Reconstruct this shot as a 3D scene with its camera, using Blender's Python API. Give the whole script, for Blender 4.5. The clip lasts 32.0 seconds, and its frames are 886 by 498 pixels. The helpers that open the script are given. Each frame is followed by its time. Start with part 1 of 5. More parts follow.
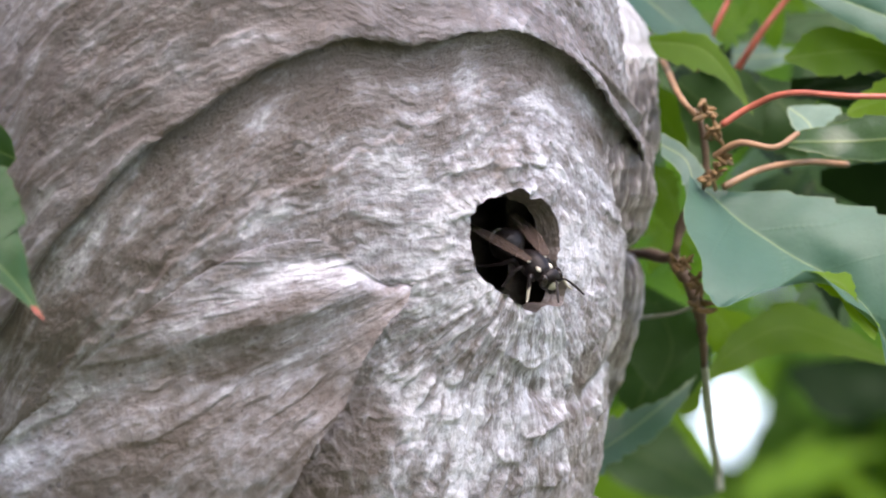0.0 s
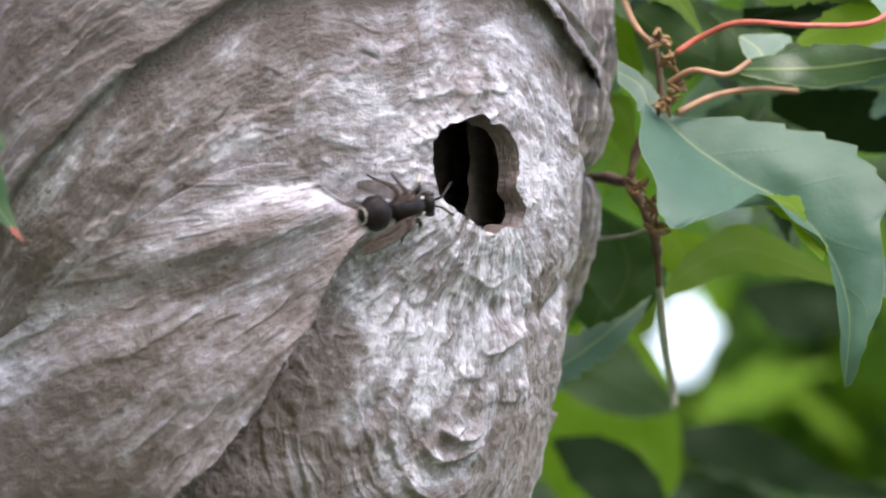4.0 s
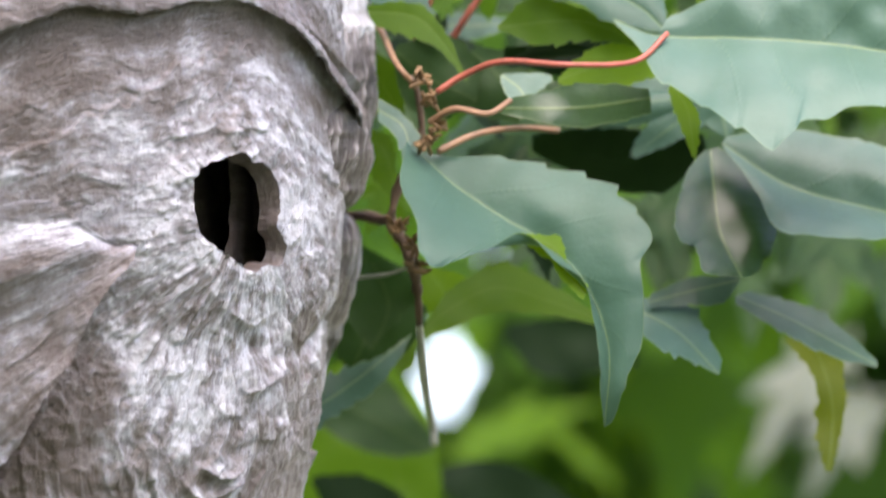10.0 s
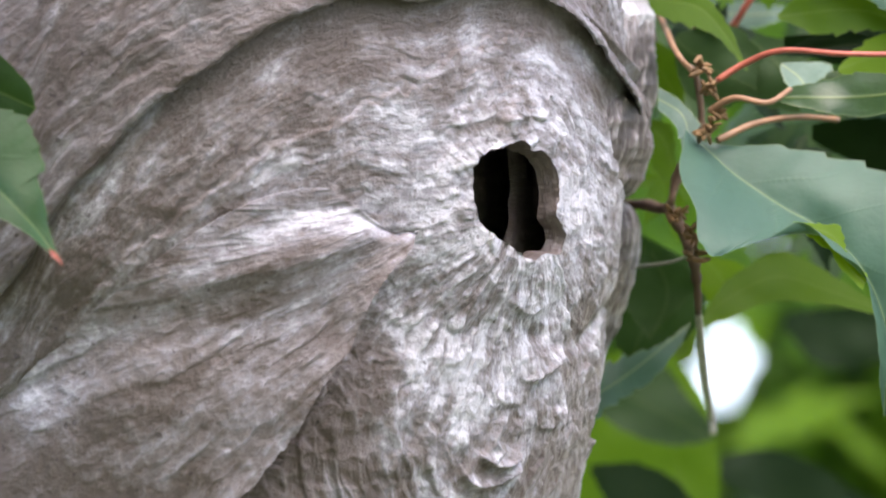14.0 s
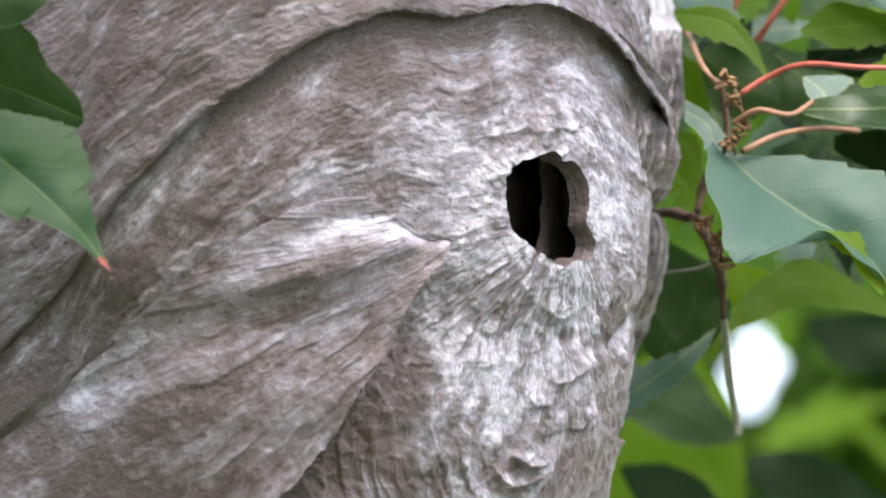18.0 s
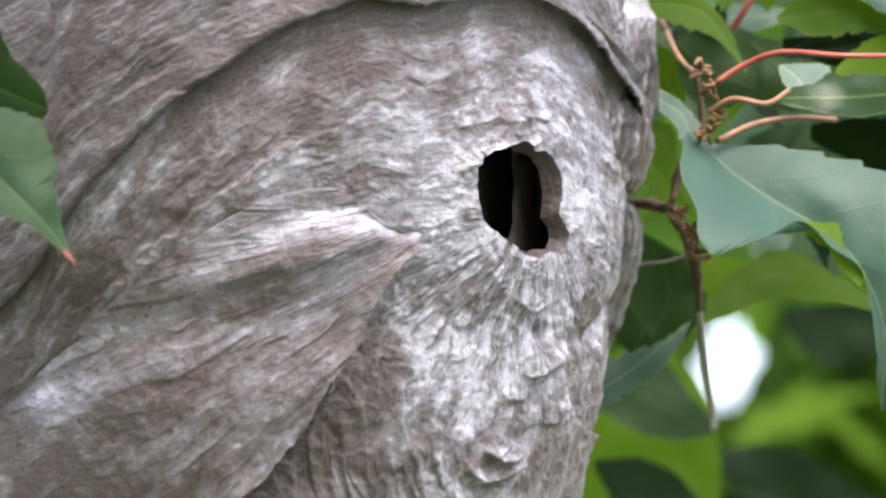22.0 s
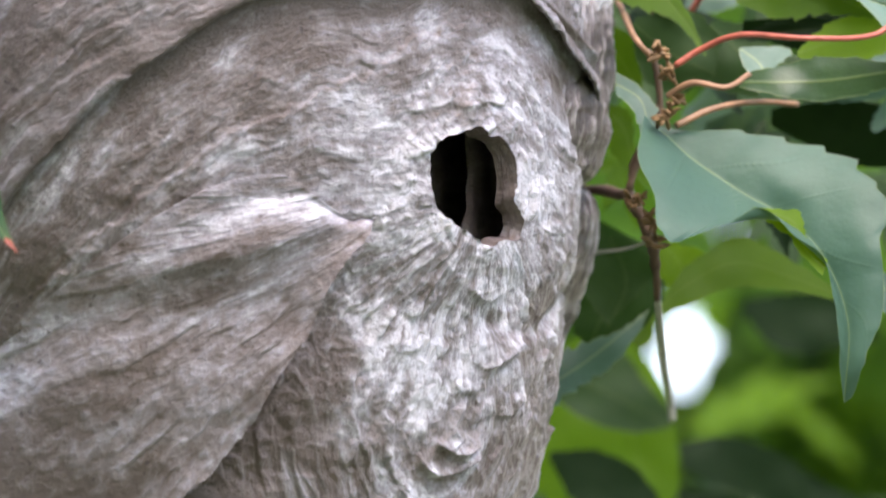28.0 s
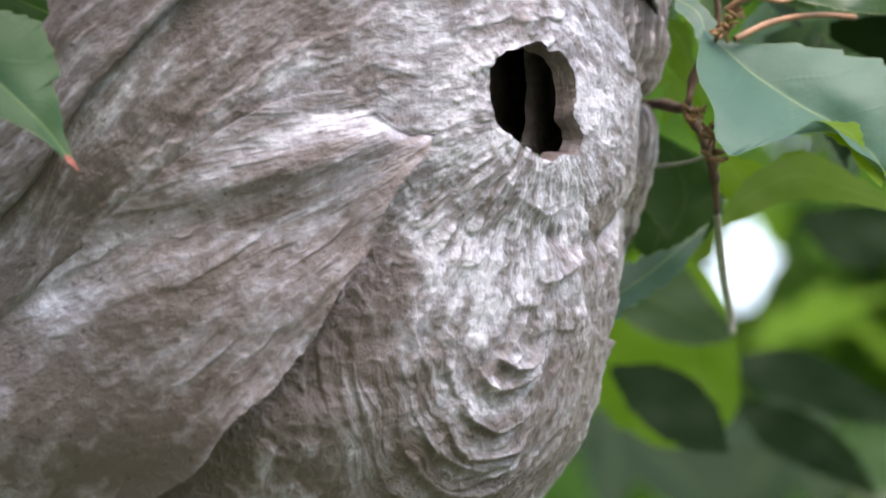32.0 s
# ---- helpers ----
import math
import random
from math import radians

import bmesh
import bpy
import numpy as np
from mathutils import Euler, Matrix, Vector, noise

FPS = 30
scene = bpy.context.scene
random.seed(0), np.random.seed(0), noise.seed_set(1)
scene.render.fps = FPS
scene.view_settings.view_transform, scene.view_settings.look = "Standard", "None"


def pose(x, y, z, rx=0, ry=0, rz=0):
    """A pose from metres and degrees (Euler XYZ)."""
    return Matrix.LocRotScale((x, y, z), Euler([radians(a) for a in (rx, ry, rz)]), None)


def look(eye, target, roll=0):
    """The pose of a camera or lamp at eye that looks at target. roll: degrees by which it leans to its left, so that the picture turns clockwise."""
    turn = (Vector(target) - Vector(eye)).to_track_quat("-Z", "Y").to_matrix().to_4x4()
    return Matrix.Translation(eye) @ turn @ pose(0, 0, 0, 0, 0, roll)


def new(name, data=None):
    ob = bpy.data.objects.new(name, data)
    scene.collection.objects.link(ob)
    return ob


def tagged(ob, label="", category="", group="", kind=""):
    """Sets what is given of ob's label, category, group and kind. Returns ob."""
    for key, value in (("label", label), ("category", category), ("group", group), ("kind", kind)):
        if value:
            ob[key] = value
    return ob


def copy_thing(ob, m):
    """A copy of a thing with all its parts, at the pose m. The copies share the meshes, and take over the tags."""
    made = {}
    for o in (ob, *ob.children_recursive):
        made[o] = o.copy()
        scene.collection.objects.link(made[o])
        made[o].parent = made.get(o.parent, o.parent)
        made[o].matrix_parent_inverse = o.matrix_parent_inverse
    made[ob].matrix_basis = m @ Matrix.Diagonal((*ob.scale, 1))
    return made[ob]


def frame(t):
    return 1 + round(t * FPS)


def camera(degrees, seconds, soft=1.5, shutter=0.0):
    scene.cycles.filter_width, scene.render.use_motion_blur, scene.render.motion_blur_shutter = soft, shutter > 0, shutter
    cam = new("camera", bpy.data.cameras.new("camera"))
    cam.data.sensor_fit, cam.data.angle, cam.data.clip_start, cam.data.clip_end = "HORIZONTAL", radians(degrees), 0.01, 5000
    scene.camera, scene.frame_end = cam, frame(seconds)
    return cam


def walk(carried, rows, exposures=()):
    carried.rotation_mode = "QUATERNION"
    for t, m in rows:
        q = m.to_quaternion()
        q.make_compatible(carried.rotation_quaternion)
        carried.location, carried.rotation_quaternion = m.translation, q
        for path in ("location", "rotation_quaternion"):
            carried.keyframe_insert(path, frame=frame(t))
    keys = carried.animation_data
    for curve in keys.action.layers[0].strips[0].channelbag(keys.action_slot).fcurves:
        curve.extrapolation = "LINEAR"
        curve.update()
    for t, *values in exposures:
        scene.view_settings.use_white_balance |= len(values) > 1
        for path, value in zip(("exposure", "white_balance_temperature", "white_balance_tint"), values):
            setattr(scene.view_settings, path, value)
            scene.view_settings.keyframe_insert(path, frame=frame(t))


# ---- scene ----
# The camera stands about 1.8 m from the nest's entrance, looks up a little with a long lens, and pans by hand.
REACH, EYE, TILT = 1.7956, 1.6, 10.0
cam = camera(5.0, 32.0, soft=1.8, shutter=0.4)
cam.data.dof.use_dof = True
cam.data.dof.aperture_fstop = 24.0
# seconds, metres ahead of the first stand, degrees of yaw, pitch and roll
ROWS = [
    (0, 0.0000, 0.0000, 0.0000, -0.077),
    (0.5, 0.0016, -0.0127, 0.0415, -0.062),
    (1, 0.0037, -0.0330, 0.0809, -0.135),
    (1.5, 0.0062, -0.0480, 0.1019, -0.094),
    (2, 0.0007, -0.0614, 0.1195, -0.091),
    (2.5, -0.0369, -0.1358, 0.0853, -0.034),
    (3, -0.0687, -0.1842, -0.2505, -0.034),
    (3.5, -0.0663, -0.2016, -0.4604, -0.039),
    (5.5, -0.0663, -0.2111, -0.2785, 0.000),
    (6, -0.0651, -0.2135, -0.2887, 0.027),
    (6.5, -0.0688, -0.2097, -0.6568, 0.069),
    (7, -0.0699, -0.2090, -0.7231, 0.101),
    (7.5, -0.0663, -0.2093, -0.7253, 0.107),
    (8, -0.0642, -0.2085, -0.7824, 0.114),
    (8.5, -0.0595, -0.1998, -0.9650, 0.086),
    (9, -0.0604, -0.2437, -1.2818, 0.078),
    (9.5, -0.0676, -1.0337, -0.9670, 0.114),
    (10, -0.0662, -1.5569, -0.2136, 0.173),
    (10.5, -0.0612, -1.6061, -0.0032, 0.174),
    (11, -0.0650, -1.4169, -0.0288, 0.158),
    (11.5, -0.0626, -0.9672, -0.4023, 0.193),
    (12, -0.0608, -0.4550, -0.3465, 0.263),
    (12.5, -0.0631, -0.1091, -0.0402, 0.318),
    (13, -0.0594, 0.0187, -0.4120, 0.318),
    (13.5, -0.0598, 0.0167, -0.2028, 0.343),
    (14, -0.0652, 0.0188, -0.2862, 0.362),
    (14.5, -0.1030, -0.0209, -0.4084, 0.378),
    (16.5, -0.1426, 0.0785, -0.3420, 0.182),
    (17, -0.1434, 0.1238, -0.2889, 0.232),
    (17.5, -0.1408, 0.1673, -0.2525, 0.321),
    (18, -0.1331, 0.2104, -0.2380, 0.356),
    (18.5, -0.1331, 0.2551, -0.2378, 0.364),
    (19, -0.1345, 0.2994, -0.2433, 0.370),
    (19.5, -0.1298, 0.3360, -0.2471, 0.383),
    (20, -0.1343, 0.3632, -0.2617, 0.351),
    (20.5, -0.1247, 0.4026, -0.3117, 0.322),
    (21, -0.1180, 0.4434, -0.3853, 0.237),
    (21.5, -0.1130, 0.3742, -0.4453, 0.238),
    (22, -0.1019, 0.0490, -0.2870, 0.217),
    (22.5, -0.0954, -0.1291, -0.1108, 0.223),
    (23, -0.0907, -0.0908, -0.1212, 0.227),
    (23.5, -0.0758, -0.0548, -0.1317, 0.256),
    (24, -0.0683, -0.0194, -0.1428, 0.316),
    (24.5, -0.0607, -0.1616, -0.1537, 0.360),
    (25, -0.0543, -0.3102, -0.1367, 0.342),
    (25.5, -0.0521, -0.3064, -0.1004, 0.337),
    (27.5, -0.0526, -0.2548, -0.0812, 0.185),
    (28, -0.0543, -0.2220, -0.3623, 0.184),
    (28.5, -0.0527, -0.1892, -0.5595, 0.141),
    (29, -0.0541, -0.1442, -0.6000, 0.081),
    (29.5, -0.0559, -0.0972, -0.6476, 0.054),
    (30, -0.0541, -0.0419, -0.7019, -0.050),
    (30.5, -0.0582, 0.0144, -0.7638, -0.059),
    (31, -0.0552, 0.0696, -0.8191, -0.116),
    (31.5, -0.0572, 0.1103, -0.8490, -0.141),
    (32, -0.0583, 0.1167, -0.8413, -0.179),
]
STAND = pose(0, 0, EYE, TILT, 0, 0)
walk(cam, [(t, STAND @ pose(0, y, 0, 90 + pitch, 0, yaw) @ pose(0, 0, 0, 0, 0, roll)) for t, y, yaw, pitch, roll in ROWS],
     [(0.0, 2.15, 7450, 24), (32.0, 2.15, 7450, 24)])

# ---- light ----
world = bpy.data.worlds.new("sky")
scene.world = world
world.use_nodes = True
wn = world.node_tree.nodes
sky = wn.new("ShaderNodeTexSky")
sky.sky_type, sky.sun_disc = "NISHITA", False
sky.sun_elevation, sky.sun_rotation = radians(56.0), radians(172.0)
sky.air_density, sky.dust_density, sky.ozone_density = 1.2, 0.6, 1.0
world.node_tree.links.new(sky.outputs[0], wn["Background"].inputs[0])
wn["Background"].inputs[1].default_value = 0.15
sun = new("sun", bpy.data.lights.new("sun", "SUN"))
sun.data.energy, sun.data.angle, sun.data.color = 2.12, radians(70), (1.0, 0.945, 0.92)
sun.matrix_basis = look((0.31, -0.42, 5.22), (0, 1.8, 1.9))


# ---- noise in numpy ----
def lattice(ix, iy, seed):
    h = (ix.astype(np.int64) * 374761393 + iy.astype(np.int64) * 668265263 + seed * 974634777) & 0x7FFFFFFF
    h = ((h ^ (h >> 13)) * 1274126177) & 0x7FFFFFFF
    return ((h ^ (h >> 16)) & 0xFFFF) / 65535.0


def value_noise(x, y, seed=0):
    x, y = np.asarray(x, float), np.asarray(y, float)
    ix, iy = np.floor(x), np.floor(y)
    fx, fy = x - ix, y - iy
    fx, fy = fx * fx * (3 - 2 * fx), fy * fy * (3 - 2 * fy)
    a, b = lattice(ix, iy, seed), lattice(ix + 1, iy, seed)
    c, d = lattice(ix, iy + 1, seed), lattice(ix + 1, iy + 1, seed)
    return (a + (b - a) * fx) * (1 - fy) + (c + (d - c) * fx) * fy - 0.5


def fbm(x, y, seed=0, octaves=3):
    total, amp = 0.0, 1.0
    for o in range(octaves):
        total = total + amp * value_noise(x * 2 ** o, y * 2 ** o, seed + 17 * o)
        amp *= 0.55
    return total


def smooth(e0, e1, x):
    t = np.clip((np.asarray(x, float) - e0) / (e1 - e0), 0, 1)
    return t * t * (3 - 2 * t)


def spline(points, n):
    """n places evenly spaced along a Catmull-Rom curve through the points."""
    p = np.array(points, float)
    p = np.vstack([2 * p[0] - p[1], p, 2 * p[-1] - p[-2]])
    out = []
    for i in range(1, len(p) - 2):
        t = np.linspace(0, 1, 24, endpoint=False)[:, None]
        a, b, c, d = p[i - 1], p[i], p[i + 1], p[i + 2]
        out.append(0.5 * (2 * b + (c - a) * t + (2 * a - 5 * b + 4 * c - d) * t ** 2 + (3 * b - a - 3 * c + d) * t ** 3))
    q = np.vstack(out + [p[-2:-1]])
    s = np.r_[0, np.cumsum(np.linalg.norm(np.diff(q, axis=0), axis=1))]
    w = np.linspace(0, s[-1], n)
    return np.stack([np.interp(w, s, q[:, k]) for k in range(q.shape[1])], 1)


def flakes(c0, c1, long, wide, seed):
    """Overlapping scales of pulp drawn out along c0: each rises slowly across c1 and ends in a torn lip."""
    x = c1 / wide + 1.1 * fbm(c0 / (long * 1.5), c1 / (wide * 2.4), seed, 3)
    cell = np.floor(x)
    f = x - cell
    tear = value_noise(c0 / (long * 0.42) + cell * 7.31, cell * 3.17, seed + 5) + 0.5
    return f ** 1.4 * smooth(1.0, 0.84, f) * (0.12 + 1.35 * smooth(0.4, 0.85, tear))


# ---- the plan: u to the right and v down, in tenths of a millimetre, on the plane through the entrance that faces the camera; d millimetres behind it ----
def place(u, v, d=0.0):
    u, v, d = np.broadcast_arrays(np.asarray(u, float), np.asarray(v, float), np.asarray(d, float))
    k = (REACH + d * 1e-3) / REACH
    x, y, z = (u - 784) * 1e-4 * k, REACH + d * 1e-3, -(v - 441) * 1e-4 * k
    c, s = math.cos(radians(TILT)), math.sin(radians(TILT))
    return np.stack([x, y * c - z * s, EYE + y * s + z * c], -1)


def plan_of(points):
    """The plan's u and v of world places."""
    c, s = math.cos(radians(TILT)), math.sin(radians(TILT))
    y, z = points[:, 1] * c + (points[:, 2] - EYE) * s, (points[:, 2] - EYE) * c - points[:, 1] * s
    return 784 + points[:, 0] / y * REACH * 1e4, 441 - z / y * REACH * 1e4


# ---- materials ----
def shader(name):
    m = bpy.data.materials.new(name)
    m.use_nodes = True
    return m, m.node_tree.nodes, m.node_tree.links, m.node_tree.nodes["Principled BSDF"]


def ramp_node(n, stops):
    r = n.new("ShaderNodeValToRGB")
    e = r.color_ramp.elements
    while len(e) < len(stops):
        e.new(0.5)
    for k, (pos, col) in enumerate(stops):
        e[k].position, e[k].color = pos, (*col, 1)
    return r


def noise_node(n, l, vector, scale, detail=4, rough=0.6, twist=0.0):
    t = n.new("ShaderNodeTexNoise")
    t.inputs["Scale"].default_value, t.inputs["Detail"].default_value, t.inputs["Roughness"].default_value = scale, detail, rough
    t.inputs["Distortion"].default_value = twist
    l.new(vector, t.inputs["Vector"])
    return t.outputs["Fac"]


def math_node(n, l, op, a, b):
    m = n.new("ShaderNodeMath")
    m.operation = op
    for k, x in enumerate((a, b)):
        if isinstance(x, (int, float)):
            m.inputs[k].default_value = x
        else:
            l.new(x, m.inputs[k])
    return m.outputs[0]


def mix_color(n, l, fac, a, b, blend="MIX"):
    m = n.new("ShaderNodeMix")
    m.data_type, m.blend_type = "RGBA", blend
    for sock, x in ((m.inputs[0], fac), (m.inputs[6], a), (m.inputs[7], b)):
        if isinstance(x, (int, float)):
            sock.default_value = x
        elif isinstance(x, tuple):
            sock.default_value = (*x, 1)
        else:
            l.new(x, sock)
    return m.outputs[2]


def paper_material(name, flows, stops, bump=0.5, band_scale=(0.007, 0.05), fibre_scale=(0.045, 0.19), flake=0.7, fibre_part=0.28, crinkle_part=0.36):
    """Wood-pulp paper: bands of pale and brown pulp along each sheet's flow lines, fibres, specks."""
    m, n, l, bs = shader(name)
    band = fibre = None
    for k, flow in enumerate(flows):
        at = n.new("ShaderNodeAttribute")
        at.attribute_name = flow
        mp = n.new("ShaderNodeMapping")
        mp.inputs["Scale"].default_value = (*band_scale, band_scale[1])
        l.new(at.outputs["Vector"], mp.inputs["Vector"])
        b = noise_node(n, l, mp.outputs[0], 1.0, 2, 0.5, 0.06)
        mp2 = n.new("ShaderNodeMapping")
        mp2.inputs["Scale"].default_value = (*fibre_scale, fibre_scale[1])
        l.new(at.outputs["Vector"], mp2.inputs["Vector"])
        f = noise_node(n, l, mp2.outputs[0], 1.0, 4, 0.6, 0.1)
        mp3 = n.new("ShaderNodeMapping")
        mp3.inputs["Scale"].default_value = (band_scale[0] * 0.4, band_scale[1] * 0.36, band_scale[1] * 0.36)
        l.new(at.outputs["Vector"], mp3.inputs["Vector"])
        wide_band = noise_node(n, l, mp3.outputs[0], 1.0, 3, 0.5)
        b = math_node(n, l, "ADD", math_node(n, l, "MULTIPLY", b, 0.45), math_node(n, l, "MULTIPLY", wide_band, 0.55))
        if k == 0:
            band, fibre = b, f
        else:
            share = n.new("ShaderNodeAttribute")
            share.attribute_name = "share_" + flow
            for kind, old, fresh in (("b", band, b), ("f", fibre, f)):
                mx = n.new("ShaderNodeMix")
                l.new(share.outputs["Fac"], mx.inputs[0])
                l.new(old, mx.inputs[2])
                l.new(fresh, mx.inputs[3])
                if kind == "b":
                    band = mx.outputs[0]
                else:
                    fibre = mx.outputs[0]
    tc = n.new("ShaderNodeTexCoord")
    blotch = noise_node(n, l, tc.outputs["Object"], 70, 4, 0.6)
    grit = noise_node(n, l, tc.outputs["Object"], 900, 3, 0.7)
    crinkle = noise_node(n, l, tc.outputs["Object"], 330, 6, 0.72)
    v = math_node(n, l, "ADD", math_node(n, l, "MULTIPLY", math_node(n, l, "SUBTRACT", band, 0.5), 1.2), math_node(n, l, "ADD", math_node(n, l, "MULTIPLY", math_node(n, l, "SUBTRACT", fibre, 0.5), fibre_part), 0.485))
    v = math_node(n, l, "ADD", v, math_node(n, l, "MULTIPLY", math_node(n, l, "SUBTRACT", blotch, 0.5), 0.28))
    v = math_node(n, l, "ADD", v, math_node(n, l, "MULTIPLY", math_node(n, l, "SUBTRACT", crinkle, 0.5), crinkle_part))
    fresh = n.new("ShaderNodeAttribute")
    fresh.attribute_name = "pulp_and_shade"
    v = math_node(n, l, "ADD", v, fresh.outputs["Fac"])
    r = ramp_node(n, stops)
    l.new(v, r.inputs[0])
    speck = ramp_node(n, [(0.27, (0.45, 0.42, 0.4)), (0.36, (1, 1, 1))])
    l.new(grit, speck.inputs[0])
    col = mix_color(n, l, 0.45, r.outputs[0], speck.outputs[0], "MULTIPLY")
    # scattered dark crumbs in the pulp
    crumb = ramp_node(n, [(0.185, (0.22, 0.18, 0.16)), (0.225, (1, 1, 1))])
    l.new(noise_node(n, l, tc.outputs["Object"], 620, 0, 0.5), crumb.inputs[0])
    col = mix_color(n, l, 0.6, col, crumb.outputs[0], "MULTIPLY")
    l.new(col, bs.inputs["Base Color"])
    bs.inputs["Roughness"].default_value = 0.38
    bs.inputs["Specular IOR Level"].default_value = 0.6
    bu = n.new("ShaderNodeBump")
    bu.inputs["Strength"].default_value, bu.inputs["Distance"].default_value = bump, 0.0012
    l.new(math_node(n, l, "ADD", math_node(n, l, "ADD", math_node(n, l, "MULTIPLY", fibre, 1.0), math_node(n, l, "ADD", math_node(n, l, "MULTIPLY", band, 0.9), math_node(n, l, "MULTIPLY", crinkle, flake))), math_node(n, l, "MULTIPLY", grit, 0.3)), bu.inputs["Height"])
    l.new(bu.outputs[0], bs.inputs["Normal"])
    return m


GREY = [(0.34, (0.120, 0.093, 0.078)), (0.45, (0.212, 0.185, 0.176)), (0.54, (0.305, 0.29, 0.302)), (0.66, (0.60, 0.60, 0.63))]
# darker stops than GREY, for the upper sheet
DARK_GREY = [(0.34, (0.09, 0.069, 0.057)), (0.46, (0.139, 0.115, 0.104)), (0.55, (0.184, 0.165, 0.163)), (0.68, (0.35, 0.34, 0.35))]
BROWN = [(0.34, (0.06, 0.045, 0.036)), (0.46, (0.115, 0.092, 0.078)), (0.56, (0.19, 0.165, 0.148)), (0.68, (0.34, 0.315, 0.295))]
SHEET = [(x, (c[0] * 0.99, c[1] * 0.98, c[2] * 1.0)) for x, c in GREY]
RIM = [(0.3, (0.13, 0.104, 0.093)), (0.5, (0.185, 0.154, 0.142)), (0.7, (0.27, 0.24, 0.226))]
SUNLIT = [(0.25, (0.30, 0.28, 0.27)), (0.5, (0.43, 0.42, 0.41)), (0.7, (0.58, 0.58, 0.58))]
paper_body = paper_material("wasp_paper_body", ["flow", "flow_ring", "flow_arc"], GREY, 0.55, (0.010, 0.030), (0.045, 0.105), 1.5, 0.32, 0.36)
paper_sheet = paper_material("wasp_paper_sheet", ["flow"], SHEET, 0.4, (0.006, 0.022), (0.05, 0.11), 1.1, 0.2, 0.38)
paper_dark = paper_material("wasp_paper_dark", ["flow"], DARK_GREY, 0.45, (0.008, 0.024), (0.05, 0.11), 1.1, 0.2, 0.38)
paper_brown = paper_material("wasp_paper_brown", ["flow"], BROWN, 0.7)
paper_rim = paper_material("wasp_paper_inner_brown", ["flow"], RIM, 0.4)
paper_sunlit = paper_material("wasp_paper_sunlit", ["flow"], SUNLIT, 0.4)


def plain(name, color, rough=0.6, vary=0.25, scale=400.0, metallic=0.0, spec=0.5):
    m, n, l, bs = shader(name)
    tc = n.new("ShaderNodeTexCoord")
    f = noise_node(n, l, tc.outputs["Object"], scale, 4, 0.65)
    r = ramp_node(n, [(0.3, tuple(c * (1 - vary) for c in color)), (0.7, tuple(min(1, c * (1 + vary)) for c in color))])
    l.new(f, r.inputs[0])
    l.new(r.outputs[0], bs.inputs["Base Color"])
    bs.inputs["Roughness"].default_value, bs.inputs["Metallic"].default_value = rough, metallic
    bs.inputs["Specular IOR Level"].default_value = spec
    bu = n.new("ShaderNodeBump")
    bu.inputs["Strength"].default_value, bu.inputs["Distance"].default_value = 0.4, 0.0004
    l.new(f, bu.inputs["Height"])
    l.new(bu.outputs[0], bs.inputs["Normal"])
    return m


def leaf_material(name, top, light, through_color, share=0.45, rough=0.38, sheen=0.4, vary=False, spec=0.6, veins=0.45):
    """A leaf blade: waxy skin over tissue that lets light through; veins from the blade's own coordinates."""
    m, n, l, bs = shader(name)
    at = n.new("ShaderNodeAttribute")
    at.attribute_name = "vein"
    info = n.new("ShaderNodeObjectInfo")
    tc = n.new("ShaderNodeTexCoord")
    f = noise_node(n, l, tc.outputs["Object"], 3.0, 4, 0.6)
    fine = noise_node(n, l, tc.outputs["Object"], 40.0, 3, 0.6)
    r = ramp_node(n, [(0.3, top), (0.72, light)])
    l.new(math_node(n, l, "ADD", f, math_node(n, l, "MULTIPLY", math_node(n, l, "SUBTRACT", info.outputs["Random"], 0.5), 0.25)), r.inputs[0])
    vein = n.new("ShaderNodeMapRange")
    vein.inputs["From Min"].default_value, vein.inputs["From Max"].default_value = 0.35, 0.9
    l.new(at.outputs["Fac"], vein.inputs["Value"])
    col = mix_color(n, l, math_node(n, l, "MULTIPLY", vein.outputs[0], veins), r.outputs[0], (0.27, 0.36, 0.13))
    thin = mix_color(n, l, f, through_color, tuple(c * 1.2 for c in through_color))
    if vary:
        geo = n.new("ShaderNodeNewGeometry")
        tone = ramp_node(n, [(0.0, (0.28, 0.34, 0.34)), (0.5, (0.85, 0.9, 0.85)), (1.0, (1.5, 1.4, 1.1))])
        l.new(geo.outputs["Random Per Island"], tone.inputs[0])
        col = mix_color(n, l, 1.0, col, tone.outputs[0], "MULTIPLY")
        thin = mix_color(n, l, 1.0, thin, tone.outputs[0], "MULTIPLY")
    l.new(col, bs.inputs["Base Color"])
    bs.inputs["Roughness"].default_value = rough
    bs.inputs["Specular IOR Level"].default_value = spec
    bs.inputs["Coat Weight"].default_value, bs.inputs["Coat Roughness"].default_value = sheen, 0.42
    bu = n.new("ShaderNodeBump")
    bu.inputs["Strength"].default_value, bu.inputs["Distance"].default_value = 0.12, 0.01
    l.new(math_node(n, l, "SUBTRACT", math_node(n, l, "MULTIPLY", fine, 0.1), at.outputs["Fac"]), bu.inputs["Height"])
    l.new(bu.outputs[0], bs.inputs["Normal"])
    tr = n.new("ShaderNodeBsdfTranslucent")
    l.new(thin, tr.inputs["Color"])
    mx = n.new("ShaderNodeMixShader")
    mx.inputs[0].default_value = share
    l.new(bs.outputs[0], mx.inputs[1])
    l.new(tr.outputs[0], mx.inputs[2])
    l.new(mx.outputs[0], n["Material Output"].inputs["Surface"])
    return m


